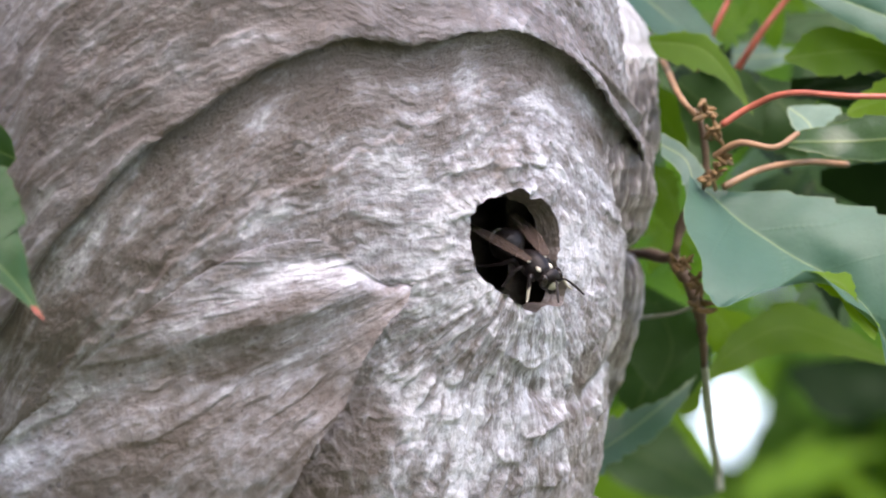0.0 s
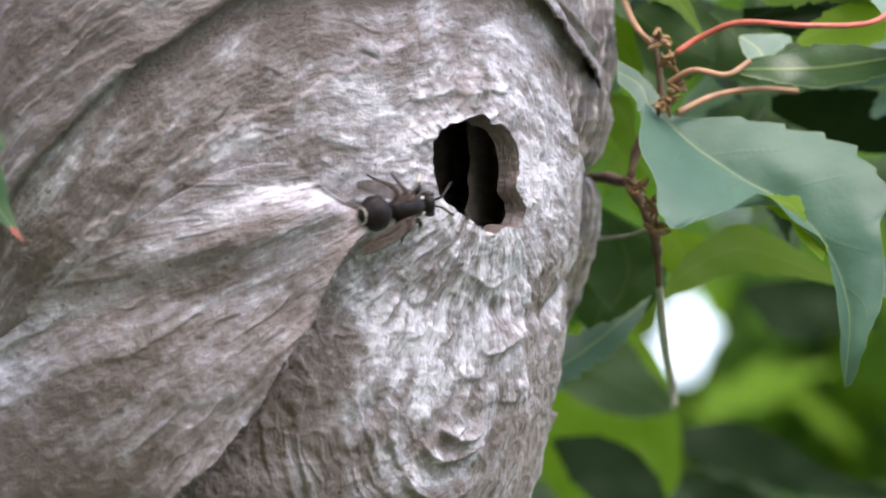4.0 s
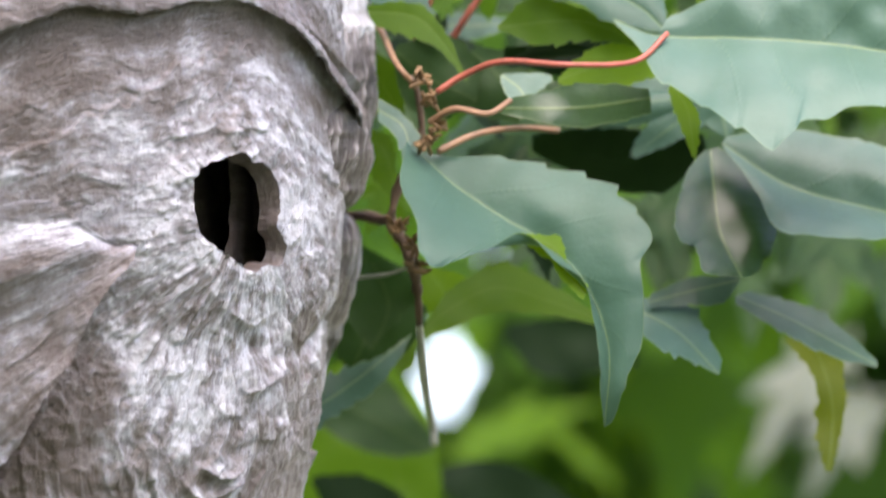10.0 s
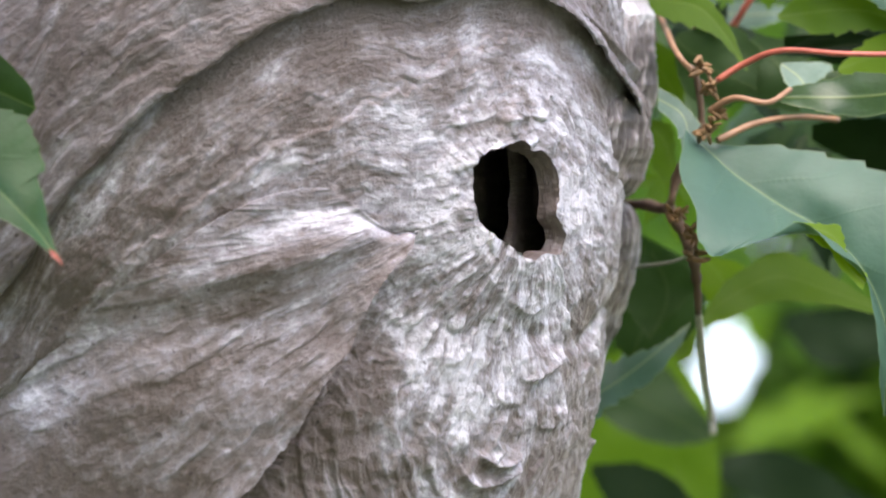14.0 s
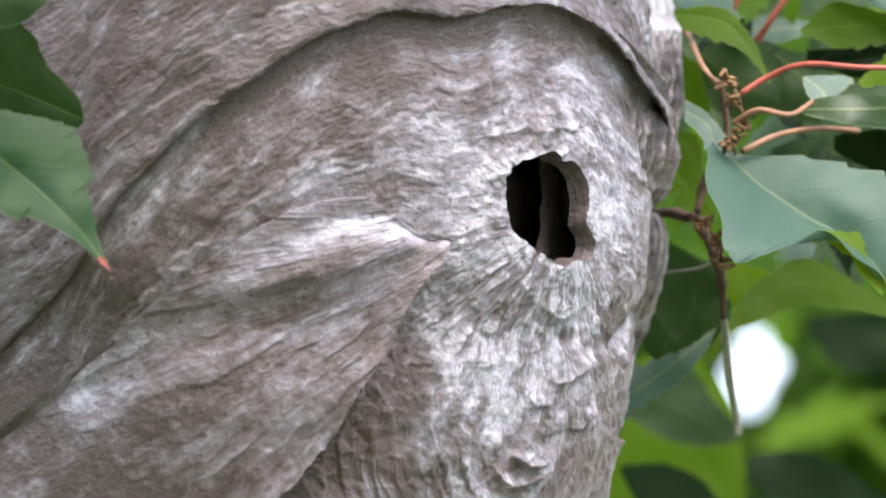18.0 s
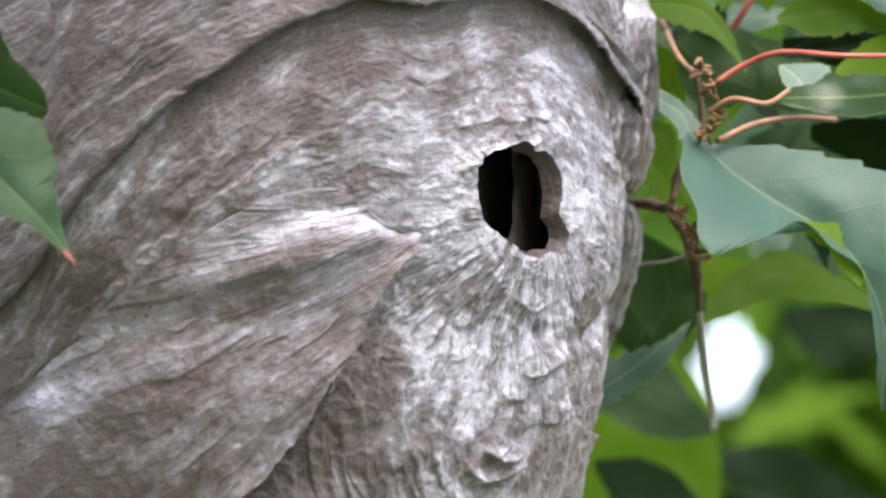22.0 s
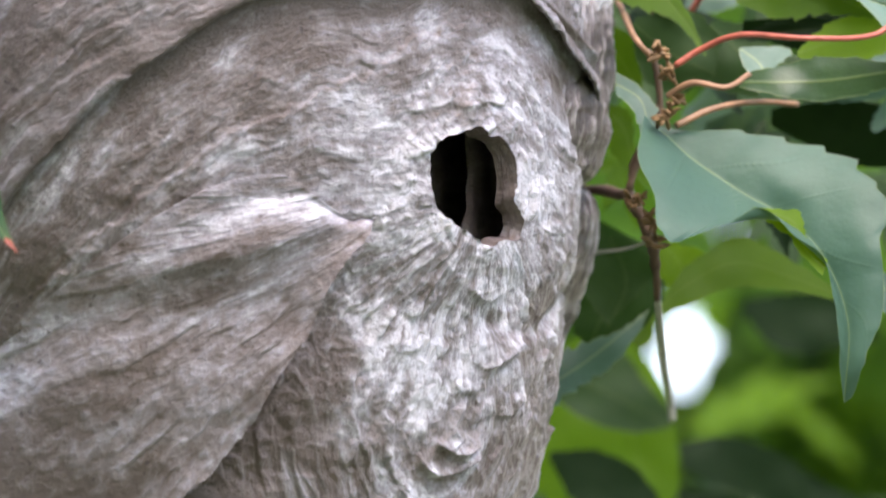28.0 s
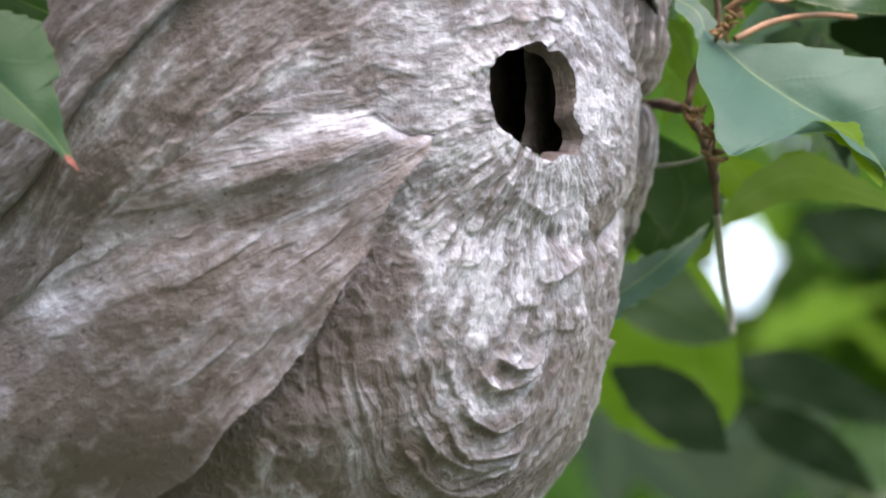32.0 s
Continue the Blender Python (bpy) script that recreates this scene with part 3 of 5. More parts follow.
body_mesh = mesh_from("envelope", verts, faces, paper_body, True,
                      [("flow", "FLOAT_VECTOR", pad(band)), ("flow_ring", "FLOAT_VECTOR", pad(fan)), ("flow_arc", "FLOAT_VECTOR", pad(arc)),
                       ("share_flow_ring", "FLOAT", pad(fan_share)), ("pulp_and_shade", "FLOAT", pad(pulp_and_shade)), ("share_flow_arc", "FLOAT", pad(arc_share))])
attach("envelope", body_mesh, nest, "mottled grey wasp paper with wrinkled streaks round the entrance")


def flow_mesh(name, verts, faces, flow, material, tone=None):
    extra = [] if tone is None else [("pulp_and_shade", "FLOAT", tone)]
    return mesh_from(name, verts, faces, material, True, [("flow", "FLOAT_VECTOR", flow)] + extra)


def shell(name, a, v, off, thick, flow, material, label, r=None, wrap=False, back=0.0, tone=0.0):
    """A sheet of paper with an outer and an inner side, from grids of angle, height and offset."""
    rows, cols_ = a.shape
    outer = on_nest(a, v, off, r, back).reshape(-1, 3)
    inner = on_nest(a, v, off - thick, r, back).reshape(-1, 3)
    n = rows * cols_
    g = grid_faces(rows, cols_, wrap)
    faces = np.vstack([g, g[:, ::-1] + n])
    k = np.arange(cols_ if wrap else cols_ - 1)
    k2 = (k + 1) % cols_
    rim = [np.stack([k2, k, k + n, k2 + n], 1), np.stack([k, k2, k2 + n, k + n], 1) + (rows - 1) * cols_]
    if not wrap:
        j = np.arange(rows - 1) * cols_
        rim += [np.stack([j, j + cols_, j + cols_ + n, j + n], 1), np.stack([j + cols_, j, j + n, j + cols_ + n], 1) + 0 * n + np.array([cols_ - 1] * 4)]
    me = flow_mesh(name, np.vstack([outer, inner]), np.vstack([faces] + rim), np.vstack([flow.reshape(-1, 3)] * 2), material, np.tile((tone + 0 * a).ravel(), 2))
    return attach(name, me, nest, label)


# the upper sheet, whose torn lower edge makes the ledge
led_a = np.maximum.accumulate(angle_of(LEDGE[:, 0], LEDGE[:, 1], 36) + np.arange(400) * 1e-5)
sa = np.radians(np.r_[np.arange(-180, -34, 5), np.arange(-34, 100, 0.26), np.arange(100, 180, 5)])
edge_v = np.interp(sa, led_a, LEDGE[:, 1], left=900, right=285)
edge_v = edge_v + 5 * fbm(sa * 26, sa * 0, 71, 4) + 3.5 * fbm(sa * 90, sa * 0, 73, 2)
up = np.r_[0, np.cumsum(np.r_[np.full(8, 2.0), np.full(190, 3.0), np.full(30, 18.0)])]
AA = np.repeat(sa[None], len(up), 0)
VV = edge_v[None] - up[:, None] * (edge_v[None] + 870) / up[-1]
dist = edge_v[None] - VV
flow = np.stack([910 * AA * 0.9 - VV * 0.5, dist + 10 * fbm(AA * 9, VV / 120, 6) + 0.25 * 910 * AA, np.zeros_like(AA)], -1)
calm = smooth(0.6, 1.1, AA)
lip = 5 + 8 * smooth(-0.15, 0.3, AA) + 14 * smooth(0.6, 0.95, AA)
off = 14 - 10 * calm + (lip + 10 * calm) * np.exp(-dist / (34.0 + 16 * calm)) - 5 * np.exp(-((dist - 95) / 45.0) ** 2) - 9 * np.exp(-dist / 7.0)
scale_a, scale_b = flakes(flow[..., 0], flow[..., 1], 120, 44, 8), flakes(flow[..., 0], flow[..., 1], 60, 19, 411)
shade_side = 0.45 + 0.55 * smooth(-0.4, 0.1, AA)
off = off + (3.6 * scale_a + 1.4 * scale_b) * shade_side + 5 * fbm(AA * 12, VV / 80, 9) + (1.2 + 4.0 * calm) * fbm(AA * 60, VV / 14, 93, 2) + 5 * fbm(AA * 16, VV * 0, 91, 2) * np.exp(-dist / 30)
# tone: raised scales paler, and paler towards the left and right
shell("upper_sheet", AA, VV, off, 6.0, flow, paper_dark, "overhanging sheet of grey paper with a torn lip", wrap=True, tone=0.12 * (0.55 * scale_a + 0.45 * scale_b - 0.2) - 0.018 + 0.06 * smooth(0.0, -0.35, AA) * smooth(250, 450, VV) + 0.02 * np.exp(-dist / 12) + calm * (0.05 + 0.16 * fbm(AA * 52, VV / 17, 95, 3)))

# the striped sheet that fans out from a corner beside the entrance
q = np.linspace(0, 1, 260)[:, None]
pp = np.linspace(0, 1, 420)[None]
UU = RIDGE[None, :, 0] * (1 - q) + HEM[None, :, 0] * q
VV = RIDGE[None, :, 1] * (1 - q) + HEM[None, :, 1] * q
run = np.linalg.norm(RIDGE - HEM, axis=1)[None]
hem = (1 - q) * run
VV = VV + (7 * fbm(pp * 60, pp * 0, 44, 3) + 5 * fbm(pp * 130, pp * 0, 46, 2)) * np.exp(-hem / 22)
U_fan = 910 * angle_of(UU, VV, 12)
away_u, away_v = 700 - U_fan, VV - 425
fan_r, fan_a = np.hypot(away_u, away_v), np.arctan2(away_v, away_u)
flow = np.stack([fan_r, fan_a * 560 + 9 * fbm(fan_r / 170, fan_a * 7, 13), 0 * fan_r], -1)
off = 5 + 26 * smooth(0, 0.6, q) * smooth(0.0, 0.04, pp) + 20 * np.exp(-hem / 40) - 17 * smooth(0.2, 0.45, pp) * smooth(0.35, 0, q) + 9 * smooth(0.2, 0.02, q) * smooth(0.36, 0.2, pp)
scale_a, scale_b = flakes(flow[..., 0], flow[..., 1], 150, 46, 15), flakes(flow[..., 0], flow[..., 1], 60, 18, 421)
turn = (fan_a * 1.9 + 0.35 * fbm(fan_r / 420, fan_a * 2, 18) + 0.2) % 1.0
pleat = (smooth(0, 0.78, turn) - smooth(0.78, 1.0, turn)) * smooth(20, 200, fan_r)
off = off + (2.8 * scale_a + 1.1 * scale_b + 15.0 * pleat + 3.0 * fbm(UU / 50, VV / 50, 16) + 1.0 * fbm(UU / 16, VV / 13, 19, 2)) * smooth(0, 0.12, pp)
AA = angle_of(UU, VV, 12)
# tone: raised scales and ridge paler, darker towards the bottom
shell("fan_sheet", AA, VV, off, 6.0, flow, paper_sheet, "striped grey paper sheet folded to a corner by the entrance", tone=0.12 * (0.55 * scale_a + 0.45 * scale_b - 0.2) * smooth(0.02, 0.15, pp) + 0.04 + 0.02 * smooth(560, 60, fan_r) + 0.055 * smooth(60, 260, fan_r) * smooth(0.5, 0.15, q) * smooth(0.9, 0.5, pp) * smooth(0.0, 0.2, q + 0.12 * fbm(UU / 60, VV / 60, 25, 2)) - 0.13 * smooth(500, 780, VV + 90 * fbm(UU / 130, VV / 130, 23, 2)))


def side_flap(name, outline, front, material, label, seed, back=36.0):
    """A loose sheet round the far side: outline gives its outermost line, front where its near margin starts."""
    o = spline(outline, 140)
    f = np.interp(o[:, 1], [p[1] for p in front], [p[0] for p in front])
    r = o[:, 0] - AXIS
    a0 = np.arcsin(np.clip((f - AXIS) / r, -1, 1))
    w = np.linspace(0, 1, 150)[None] ** 1.3
    a = a0[:, None] * (1 - w) + radians(150) * w
    v = np.repeat(o[:, 1][:, None], 150, 1)
    R = np.repeat(r[:, None], 150, 1)
    flow = np.stack([v * 1.0 + 60 * a, 910 * a * 1.0 + 0.35 * v, 0 * a], -1)
    ribs = flakes(flow[..., 0], flow[..., 1], 70, 27, seed)
    off = 5.5 * ribs + 5 * fbm(a * 14, v / 60, seed + 1) + 3 * fbm(a * 38, v / 20, seed + 4, 2) - 12 * np.exp(-w * 60) + 6 * fbm(v / 26, v * 0, seed + 2, 2)
    shell(name, a, v, off - 6, 7.0, flow, material, label, r=R, back=back, tone=0.42 * (ribs - 0.26) - 0.02)


side_flap("side_flap", [(1120, 84), (1142, 92), (1160, 114), (1171, 150), (1174, 200), (1169, 250), (1160, 300), (1145, 340)],
          [(1118, 84), (1098, 98), (1088, 130), (1086, 200), (1090, 290), (1096, 340)], paper_brown, "brown striped flap of paper curling round the side", 61, 34.0)
side_flap("side_flap", [(1108, 205), (1138, 232), (1155, 270), (1161, 315), (1158, 360), (1146, 400), (1130, 428), (1108, 446)],
          [(1066, 205), (1068, 300), (1076, 360), (1096, 446)], paper_brown, "mottled brown flap of paper under the hood", 63, 14.0)
side_flap("side_flap", [(1112, 444), (1134, 460), (1141, 500), (1138, 550), (1128, 600), (1112, 655), (1090, 705), (1068, 752)],
          [(1095, 444), (1090, 500), (1085, 560), (1075, 620), (1055, 680), (1045, 752)], paper_brown, "narrow brown flap of paper behind the entrance", 65)
# whitish paper colour stands in for direct sun on this flap
side_flap("sunlit_flap", [(1090, -30), (1108, -4), (1128, 20), (1146, 50), (1158, 78), (1163, 104), (1160, 140)],
          [(1072, -30), (1080, 20), (1086, 50), (1090, 80), (1092, 140)], paper_sunlit, "flap of paper coloured whitish for the sun on it", 68, 38.0)

# the rim of the entrance turns inward, and a second wall stands behind it
n_in = 7
AAe, VVe = [], []
for k in range(n_in):
    t = k / (n_in - 1)
    u_, v_ = entry_edge(ek, 1.0 - 0.05 * t, 0.0, 1.0 - 2.2 * t)
    AAe.append(angle_of(u_, v_, 16)), VVe.append(v_)
AAe, VVe = np.array(AAe), np.array(VVe)
hr = body_relief(AAe[0], VVe[0])[0]
depth_in = np.linspace(0, 1, n_in)[:, None] ** 1.2
off = hr[None] * (1 - depth_in) - 22 * depth_in + 2 * depth_in * fbm(np.arange(360)[None] / 40.0, depth_in * 2, 81)
flow = np.stack([np.repeat(np.arange(360)[None] * 1.5, n_in, 0), 22 * depth_in + 0 * AAe, 0 * AAe], -1)
rim = on_nest(AAe, VVe, off).reshape(-1, 3)
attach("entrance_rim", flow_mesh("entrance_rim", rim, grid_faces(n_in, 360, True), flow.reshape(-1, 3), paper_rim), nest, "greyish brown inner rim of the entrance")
ia, iv = np.meshgrid(np.radians(np.arange(-60, 118, 1.5)), np.linspace(-100, 1000, 150))
AI, VI = ia.ravel().copy(), iv.ravel().copy()
u2, v2 = entry_edge(ek, 1.0, -46)
poly2 = np.stack([910 * angle_of(u2, v2, -62), v2], 1)
inner_faces = cut_opening(AI, VI, grid_faces(*ia.shape), poly2)
inner = on_nest(AI, VI, -62 + 6 * fbm(AI * 12, VI / 60, 83))
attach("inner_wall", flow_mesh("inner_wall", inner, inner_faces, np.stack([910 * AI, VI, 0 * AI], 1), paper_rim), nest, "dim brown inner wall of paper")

# a third wall, deeper in, hangs across half of the opening with a fold in it
ia, iv = np.meshgrid(np.radians(np.linspace(float(np.degrees(angle_of(888, 455, -100))), 100, 60)), np.linspace(150, 800, 90))
fold_in = -96 - 5 * np.sin(ia * 21 + iv / 190.0) + 7 * fbm(ia * 16, iv / 50, 85)
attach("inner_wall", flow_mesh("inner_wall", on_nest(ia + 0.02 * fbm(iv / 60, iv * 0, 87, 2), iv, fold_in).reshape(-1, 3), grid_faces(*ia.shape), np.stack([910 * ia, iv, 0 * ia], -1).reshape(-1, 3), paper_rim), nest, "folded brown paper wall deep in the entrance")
# a sheet added deep inside so that the opening isn't left black
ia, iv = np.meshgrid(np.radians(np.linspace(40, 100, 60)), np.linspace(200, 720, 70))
attach("inner_wall", flow_mesh("inner_wall", on_nest(ia, iv, -185 + 14 * fbm(ia * 9, iv / 90, 89)).reshape(-1, 3), grid_faces(*ia.shape), np.stack([910 * ia, iv, 0 * ia], -1).reshape(-1, 3), paper_rim), nest, "brown paper sheet added to fill the dark of the entrance")

# ---- maple leaves ----


def leaf_mesh(lobes, droop, fold, material, seed, curl=0.0):
    """A maple blade one long from the stalk (0, 0) to the tip (0, 1): lobes are (degrees from the midrib, length, half width in degrees), with a 0 where no vein runs."""
    rays, rings = 220, 14
    ph = np.radians(np.linspace(-158, 158, rays))
    rho = np.full(rays, 0.10 if len(lobes) > 2 else 0.05)
    for deg, length, half, *_ in lobes:
        x = np.clip(1 - np.abs(ph - radians(deg)) / radians(half), 0, 1)
        rho = np.maximum(rho, length * (1 - (1 - x) ** 0.92) * (x > 0))
    tooth = (np.abs(ph) * 15 + 0.8 * np.sin(ph * 3 + seed)) % 1.0
    rho = rho * (1 + 0.085 * (tooth - 0.5) * smooth(0.2, 0.5, rho)) * (1 + 0.06 * fbm(ph * 5, ph * 0 + seed, seed))
    t = np.linspace(0, 1, rings + 1)[None]
    x, y = np.sin(ph)[:, None] * rho[:, None] * t, np.cos(ph)[:, None] * rho[:, None] * t
    vein = np.zeros_like(x)
    for deg, length, half, *plain_lobe in lobes:
        if plain_lobe:
            continue
        d = radians(deg)
        across = np.abs(x * np.cos(d) - y * np.sin(d))
        along = x * np.sin(d) + y * np.cos(d)
        vein = np.maximum(vein, smooth(0.011, 0.003, across) * (along > 0) * (along < length))
        side_v = np.abs(((along - across * 1.1) * 9.0) % 1.0 - 0.5)
        vein = np.maximum(vein, 0.22 * smooth(0.05, 0.01, side_v) * (across < 0.30) * (np.abs(ph[:, None] - d) < radians(half) * 0.8))
    z = -droop * (x ** 2 * 0.6 + np.maximum(y, 0) ** 2) + fold * np.abs(x) + 0.06 * fbm(x * 2.2 + seed, y * 2.2, seed, 2) - curl * 2 * smooth(0.4, 1.0, t) * fbm(ph[:, None] * 0.7 + 3, t * 0, seed + 3, 1)
    n = rings + 1
    verts = np.stack([x, y, z], -1).reshape(-1, 3)
    me = mesh_from("leaf", verts, grid_faces(rays, n), material, True, [("vein", "FLOAT", vein.ravel())])
    return me


def leaf_pose(base, tip, spin=0.0, width=1.0, face=(0.1, -0.7, 0.7)):
    """From plan places of stalk and tip: the blade's upper side faces the camera, turned by spin degrees about its midrib."""
    b, t = Vector(place(*base)), Vector(place(*tip))
    y = t - b
    size = y.length
    y.normalize()
    z = Vector(face)
    z = (z - y * z.dot(y)).normalized()
    z = Matrix.Rotation(radians(spin), 3, y) @ z
    x = y.cross(z)
    m = Matrix((x * size * width, y * size, z * size)).transposed().to_4x4()
    m.translation = b
    return m


MAPLE = [(0, 1.0, 52), (46, 0.80, 48), (-46, 0.80, 48), (92, 0.52, 52), (-92, 0.52, 52), (135, 0.36, 50), (-135, 0.36, 50)]
NARROW = [(0, 1.0, 44), (38, 0.64, 44), (-38, 0.64, 44), (80, 0.36, 50), (-80, 0.36, 50), (130, 0.25, 50), (-130, 0.25, 50)]
tree = tagged(new("maple_tree"), label="red maple with glossy green leaves on red stalks", category="tree")


def leaf(mesh, base, tip, spin=0.0, width=1.0, label="", stalk=None, face=(0.1, -0.7, 0.7), stalk_mat=None, stalk_r=(0.6, 0.5)):
    ob = attach("leaf", mesh, tree, label)
    ob.matrix_basis = leaf_pose(base, tip, spin, width, face)
    if stalk:
        st = stem("petiole", stalk + [base], stalk_r, stalk_mat or petiole_red, ob, 8, 0.05)
        st.matrix_parent_inverse = ob.matrix_basis.inverted()
    return ob


def blade(material, mid, left, right, d, up=0.9, side=0.0, fold=(0.0, 0.0), label="", teeth=0.05, seed=1, count=9, arch=0.0, cup=0.0):
    """A leaf lofted between its midrib and its two margins (plan places, stalk to tip); d is the depth of the stalk,
    up and side the slopes of the blade, fold the turn of either half towards the camera (+) or away, cup a bow along the blade."""
    n = 360
    steps = np.r_[0, 0.006, 0.016, 0.04, np.linspace(0.09, 0.93, 17), 0.965, 0.985, 1.0]
    m = spline(mid, n)
    base = np.array(mid[0], float)
    t = np.linspace(0, 1, n)
    cols_ = []
    for margin, bend, sgn in ((left, fold[0], 0), (right, fold[1], 1)):
        e = spline(margin, n)
        out = e - m
        reach_out = np.linalg.norm(out, axis=1)
        ragged = t * count + 0.45 * np.sin(t * 9 + seed) + 0.5 * fbm(t * count * 0.6, t * 0 + seed, seed + 2 + sgn, 2)
        saw = ragged % 1.0
        deep = 0.35 + 1.3 * (value_noise(np.floor(ragged) * 1.7, t * 0 + seed, seed + 9 + sgn) + 0.5)
        saw = np.where(saw < 0.82, (saw / 0.82) ** 1.3, (1 - saw) / 0.18) * deep
        bite = out * ((saw - 0.5) * 3.2 * teeth * smooth(0.05, 0.2, t) * smooth(1.0, 0.93, t))[:, None]
        e = e + (4.0 * fbm(t * 24, t * 0 + seed, seed + sgn, 2) * smooth(1.0, 0.93, t) * smooth(0, 0.06, t))[:, None] * np.array((1.0, 0.6))
        half = []
        for c in steps:
            p = m * (1 - c) + e * c + bite * c ** 4
            dd = -bend * c * reach_out * 0.1 - arch * np.sin(np.pi * c) * reach_out * 0.03
            crossing = (t * 5.6 - 0.8 * c ** 0.85 + 0.12 * np.sin(t * 23 + seed) + 10 + 0.4 * sgn) % 1.0
            veins = np.maximum(0.85 * smooth(3.4, 1.0, c * reach_out), 0.55 * smooth(0.024, 0.008, np.abs(crossing - 0.5)) * smooth(0.85, 0.45, c))
            veins = np.maximum(veins, 0.8 * smooth(3.2, 0.6, (1 - c) * reach_out))
            veins = veins * (0.25 if material == leaf_dark else 1.0)
            half.append((p, dd, veins))
        cols_.append(half)
    order = cols_[0][:0:-1] + cols_[1]
    P = np.stack([x[0] for x in order], 1)
    dd = d - up * (P[..., 1] - base[1]) * 0.1 + side * (P[..., 0] - base[0]) * 0.1 + np.stack([x[1] for x in order], 1)
    dd = dd - 0.1 * cup * (P[..., 1] - base[1]) ** 2 / 700.0
    dd = dd + 2.6 * fbm(P[..., 0] / 110 + seed, P[..., 1] / 110, seed + 5, 2)
    world_v = place(P[..., 0], P[..., 1], dd).reshape(-1, 3)
    b = place(base[0], base[1], d)
    size = float(np.linalg.norm(world_v - b, axis=1).max())
    me = mesh_from("leaf", (world_v - b) / size, grid_faces(n, 2 * len(steps) - 1), material, True, [("vein", "FLOAT", np.stack([x[2] for x in order], 1).ravel())])
    ob = attach("leaf", me, tree, label)
    ob.matrix_basis = Matrix.Translation(Vector(b)) @ Matrix.Scale(size, 4)
    return ob


wide = leaf_mesh(MAPLE, 0.12, -0.06, leaf_green, 7, 0.04)
wide_dark = leaf_mesh(MAPLE, 0.16, 0.12, leaf_dark, 9, 0.05)
slim = leaf_mesh(NARROW, 0.2, 0.2, leaf_bright, 12, 0.04)
slim_green = leaf_mesh(NARROW, 0.2, 0.15, leaf_green, 14, 0.04)
far_a = leaf_mesh(MAPLE, 0.15, 0.1, leaf_far, 25, 0.05)

red_tip = leaf_mesh([(0, 1.0, 40), (0, 0.8, 80, 0)], 0.0, 0.0, petiole_red, 49)
soft_green = leaf_mesh(MAPLE, 0.15, 0.1, leaf_bright, 29, 0.05)
soft_dark = leaf_mesh(NARROW, 0.2, 0.1, leaf_dark, 31, 0.05)
pale_leaf = leaf_mesh(MAPLE, 0.15, 0.1, leaf_pale, 33, 0.05)
blade(leaf_green, [(1241, 334), (1262, 350), (1308, 391), (1360, 427), (1412, 460), (1474, 494), (1547, 566), (1594, 690), (1587, 837)],
      [(1221, 311), (1210, 371), (1217, 412), (1241, 463), (1255, 536), (1298, 536), (1371, 510), (1438, 482), (1500, 535), (1547, 568), (1568, 649), (1578, 742), (1587, 837)],
      [(1251, 334), (1308, 340), (1370, 339), (1417, 344), (1474, 356), (1588, 390), (1671, 469), (1657, 535), (1663, 607), (1653, 690), (1628, 752), (1605, 819), (1587, 837)],
      60, 1.0, 0.0, (0.85, 0.15), "broad green maple leaf drooping to a long tip", 0.022, 3, 9, arch=0.3, cup=-0.85)
blade(leaf_lime, [(1417, 484), (1464, 494), (1498, 512), (1514, 554), (1552, 592)],
      [(1417, 486), (1454, 511), (1485, 532), (1504, 561), (1547, 604)],
      [(1417, 480), (1474, 483), (1509, 494), (1520, 545), (1557, 576)],
      46, 0.6, 0.0, (0, 0), "curled yellow-green margin of a leaf", 0.05, 5, 6)
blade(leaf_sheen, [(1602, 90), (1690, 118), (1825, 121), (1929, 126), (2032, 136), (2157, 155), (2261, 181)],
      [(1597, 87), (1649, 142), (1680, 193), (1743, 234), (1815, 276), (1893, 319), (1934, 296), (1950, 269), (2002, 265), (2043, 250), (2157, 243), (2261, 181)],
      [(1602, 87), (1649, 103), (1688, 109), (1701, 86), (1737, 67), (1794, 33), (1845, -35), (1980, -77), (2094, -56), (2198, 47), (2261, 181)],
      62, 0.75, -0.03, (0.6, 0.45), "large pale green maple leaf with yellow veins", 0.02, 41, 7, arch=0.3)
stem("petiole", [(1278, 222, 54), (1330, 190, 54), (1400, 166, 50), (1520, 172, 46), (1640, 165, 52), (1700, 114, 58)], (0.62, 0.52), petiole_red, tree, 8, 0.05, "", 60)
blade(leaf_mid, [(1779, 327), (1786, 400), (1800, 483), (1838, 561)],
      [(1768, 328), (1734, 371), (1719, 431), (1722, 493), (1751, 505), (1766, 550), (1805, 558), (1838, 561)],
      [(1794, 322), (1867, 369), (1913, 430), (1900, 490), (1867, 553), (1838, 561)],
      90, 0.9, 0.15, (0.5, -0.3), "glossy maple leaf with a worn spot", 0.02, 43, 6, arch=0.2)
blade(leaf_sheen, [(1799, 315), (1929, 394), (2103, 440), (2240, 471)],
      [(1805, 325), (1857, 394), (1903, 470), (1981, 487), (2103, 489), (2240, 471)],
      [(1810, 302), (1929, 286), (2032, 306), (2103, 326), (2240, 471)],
      86, 1.05, 0.0, (0.5, 0.2), "glossy maple leaf, its sky sheen painted pale", 0.02, 44, 7, arch=0.6, cup=0.4)
blade(leaf_sheen, [(1395, 190), (1432, 220), (1442, 258)],
      [(1393, 194), (1406, 230), (1442, 258)],
      [(1401, 188), (1486, 190), (1463, 225), (1442, 258)],
      70, 0.9, 0.0, (0.1, 0.1), "small pale maple leaf tip", 0.03, 45, 3)
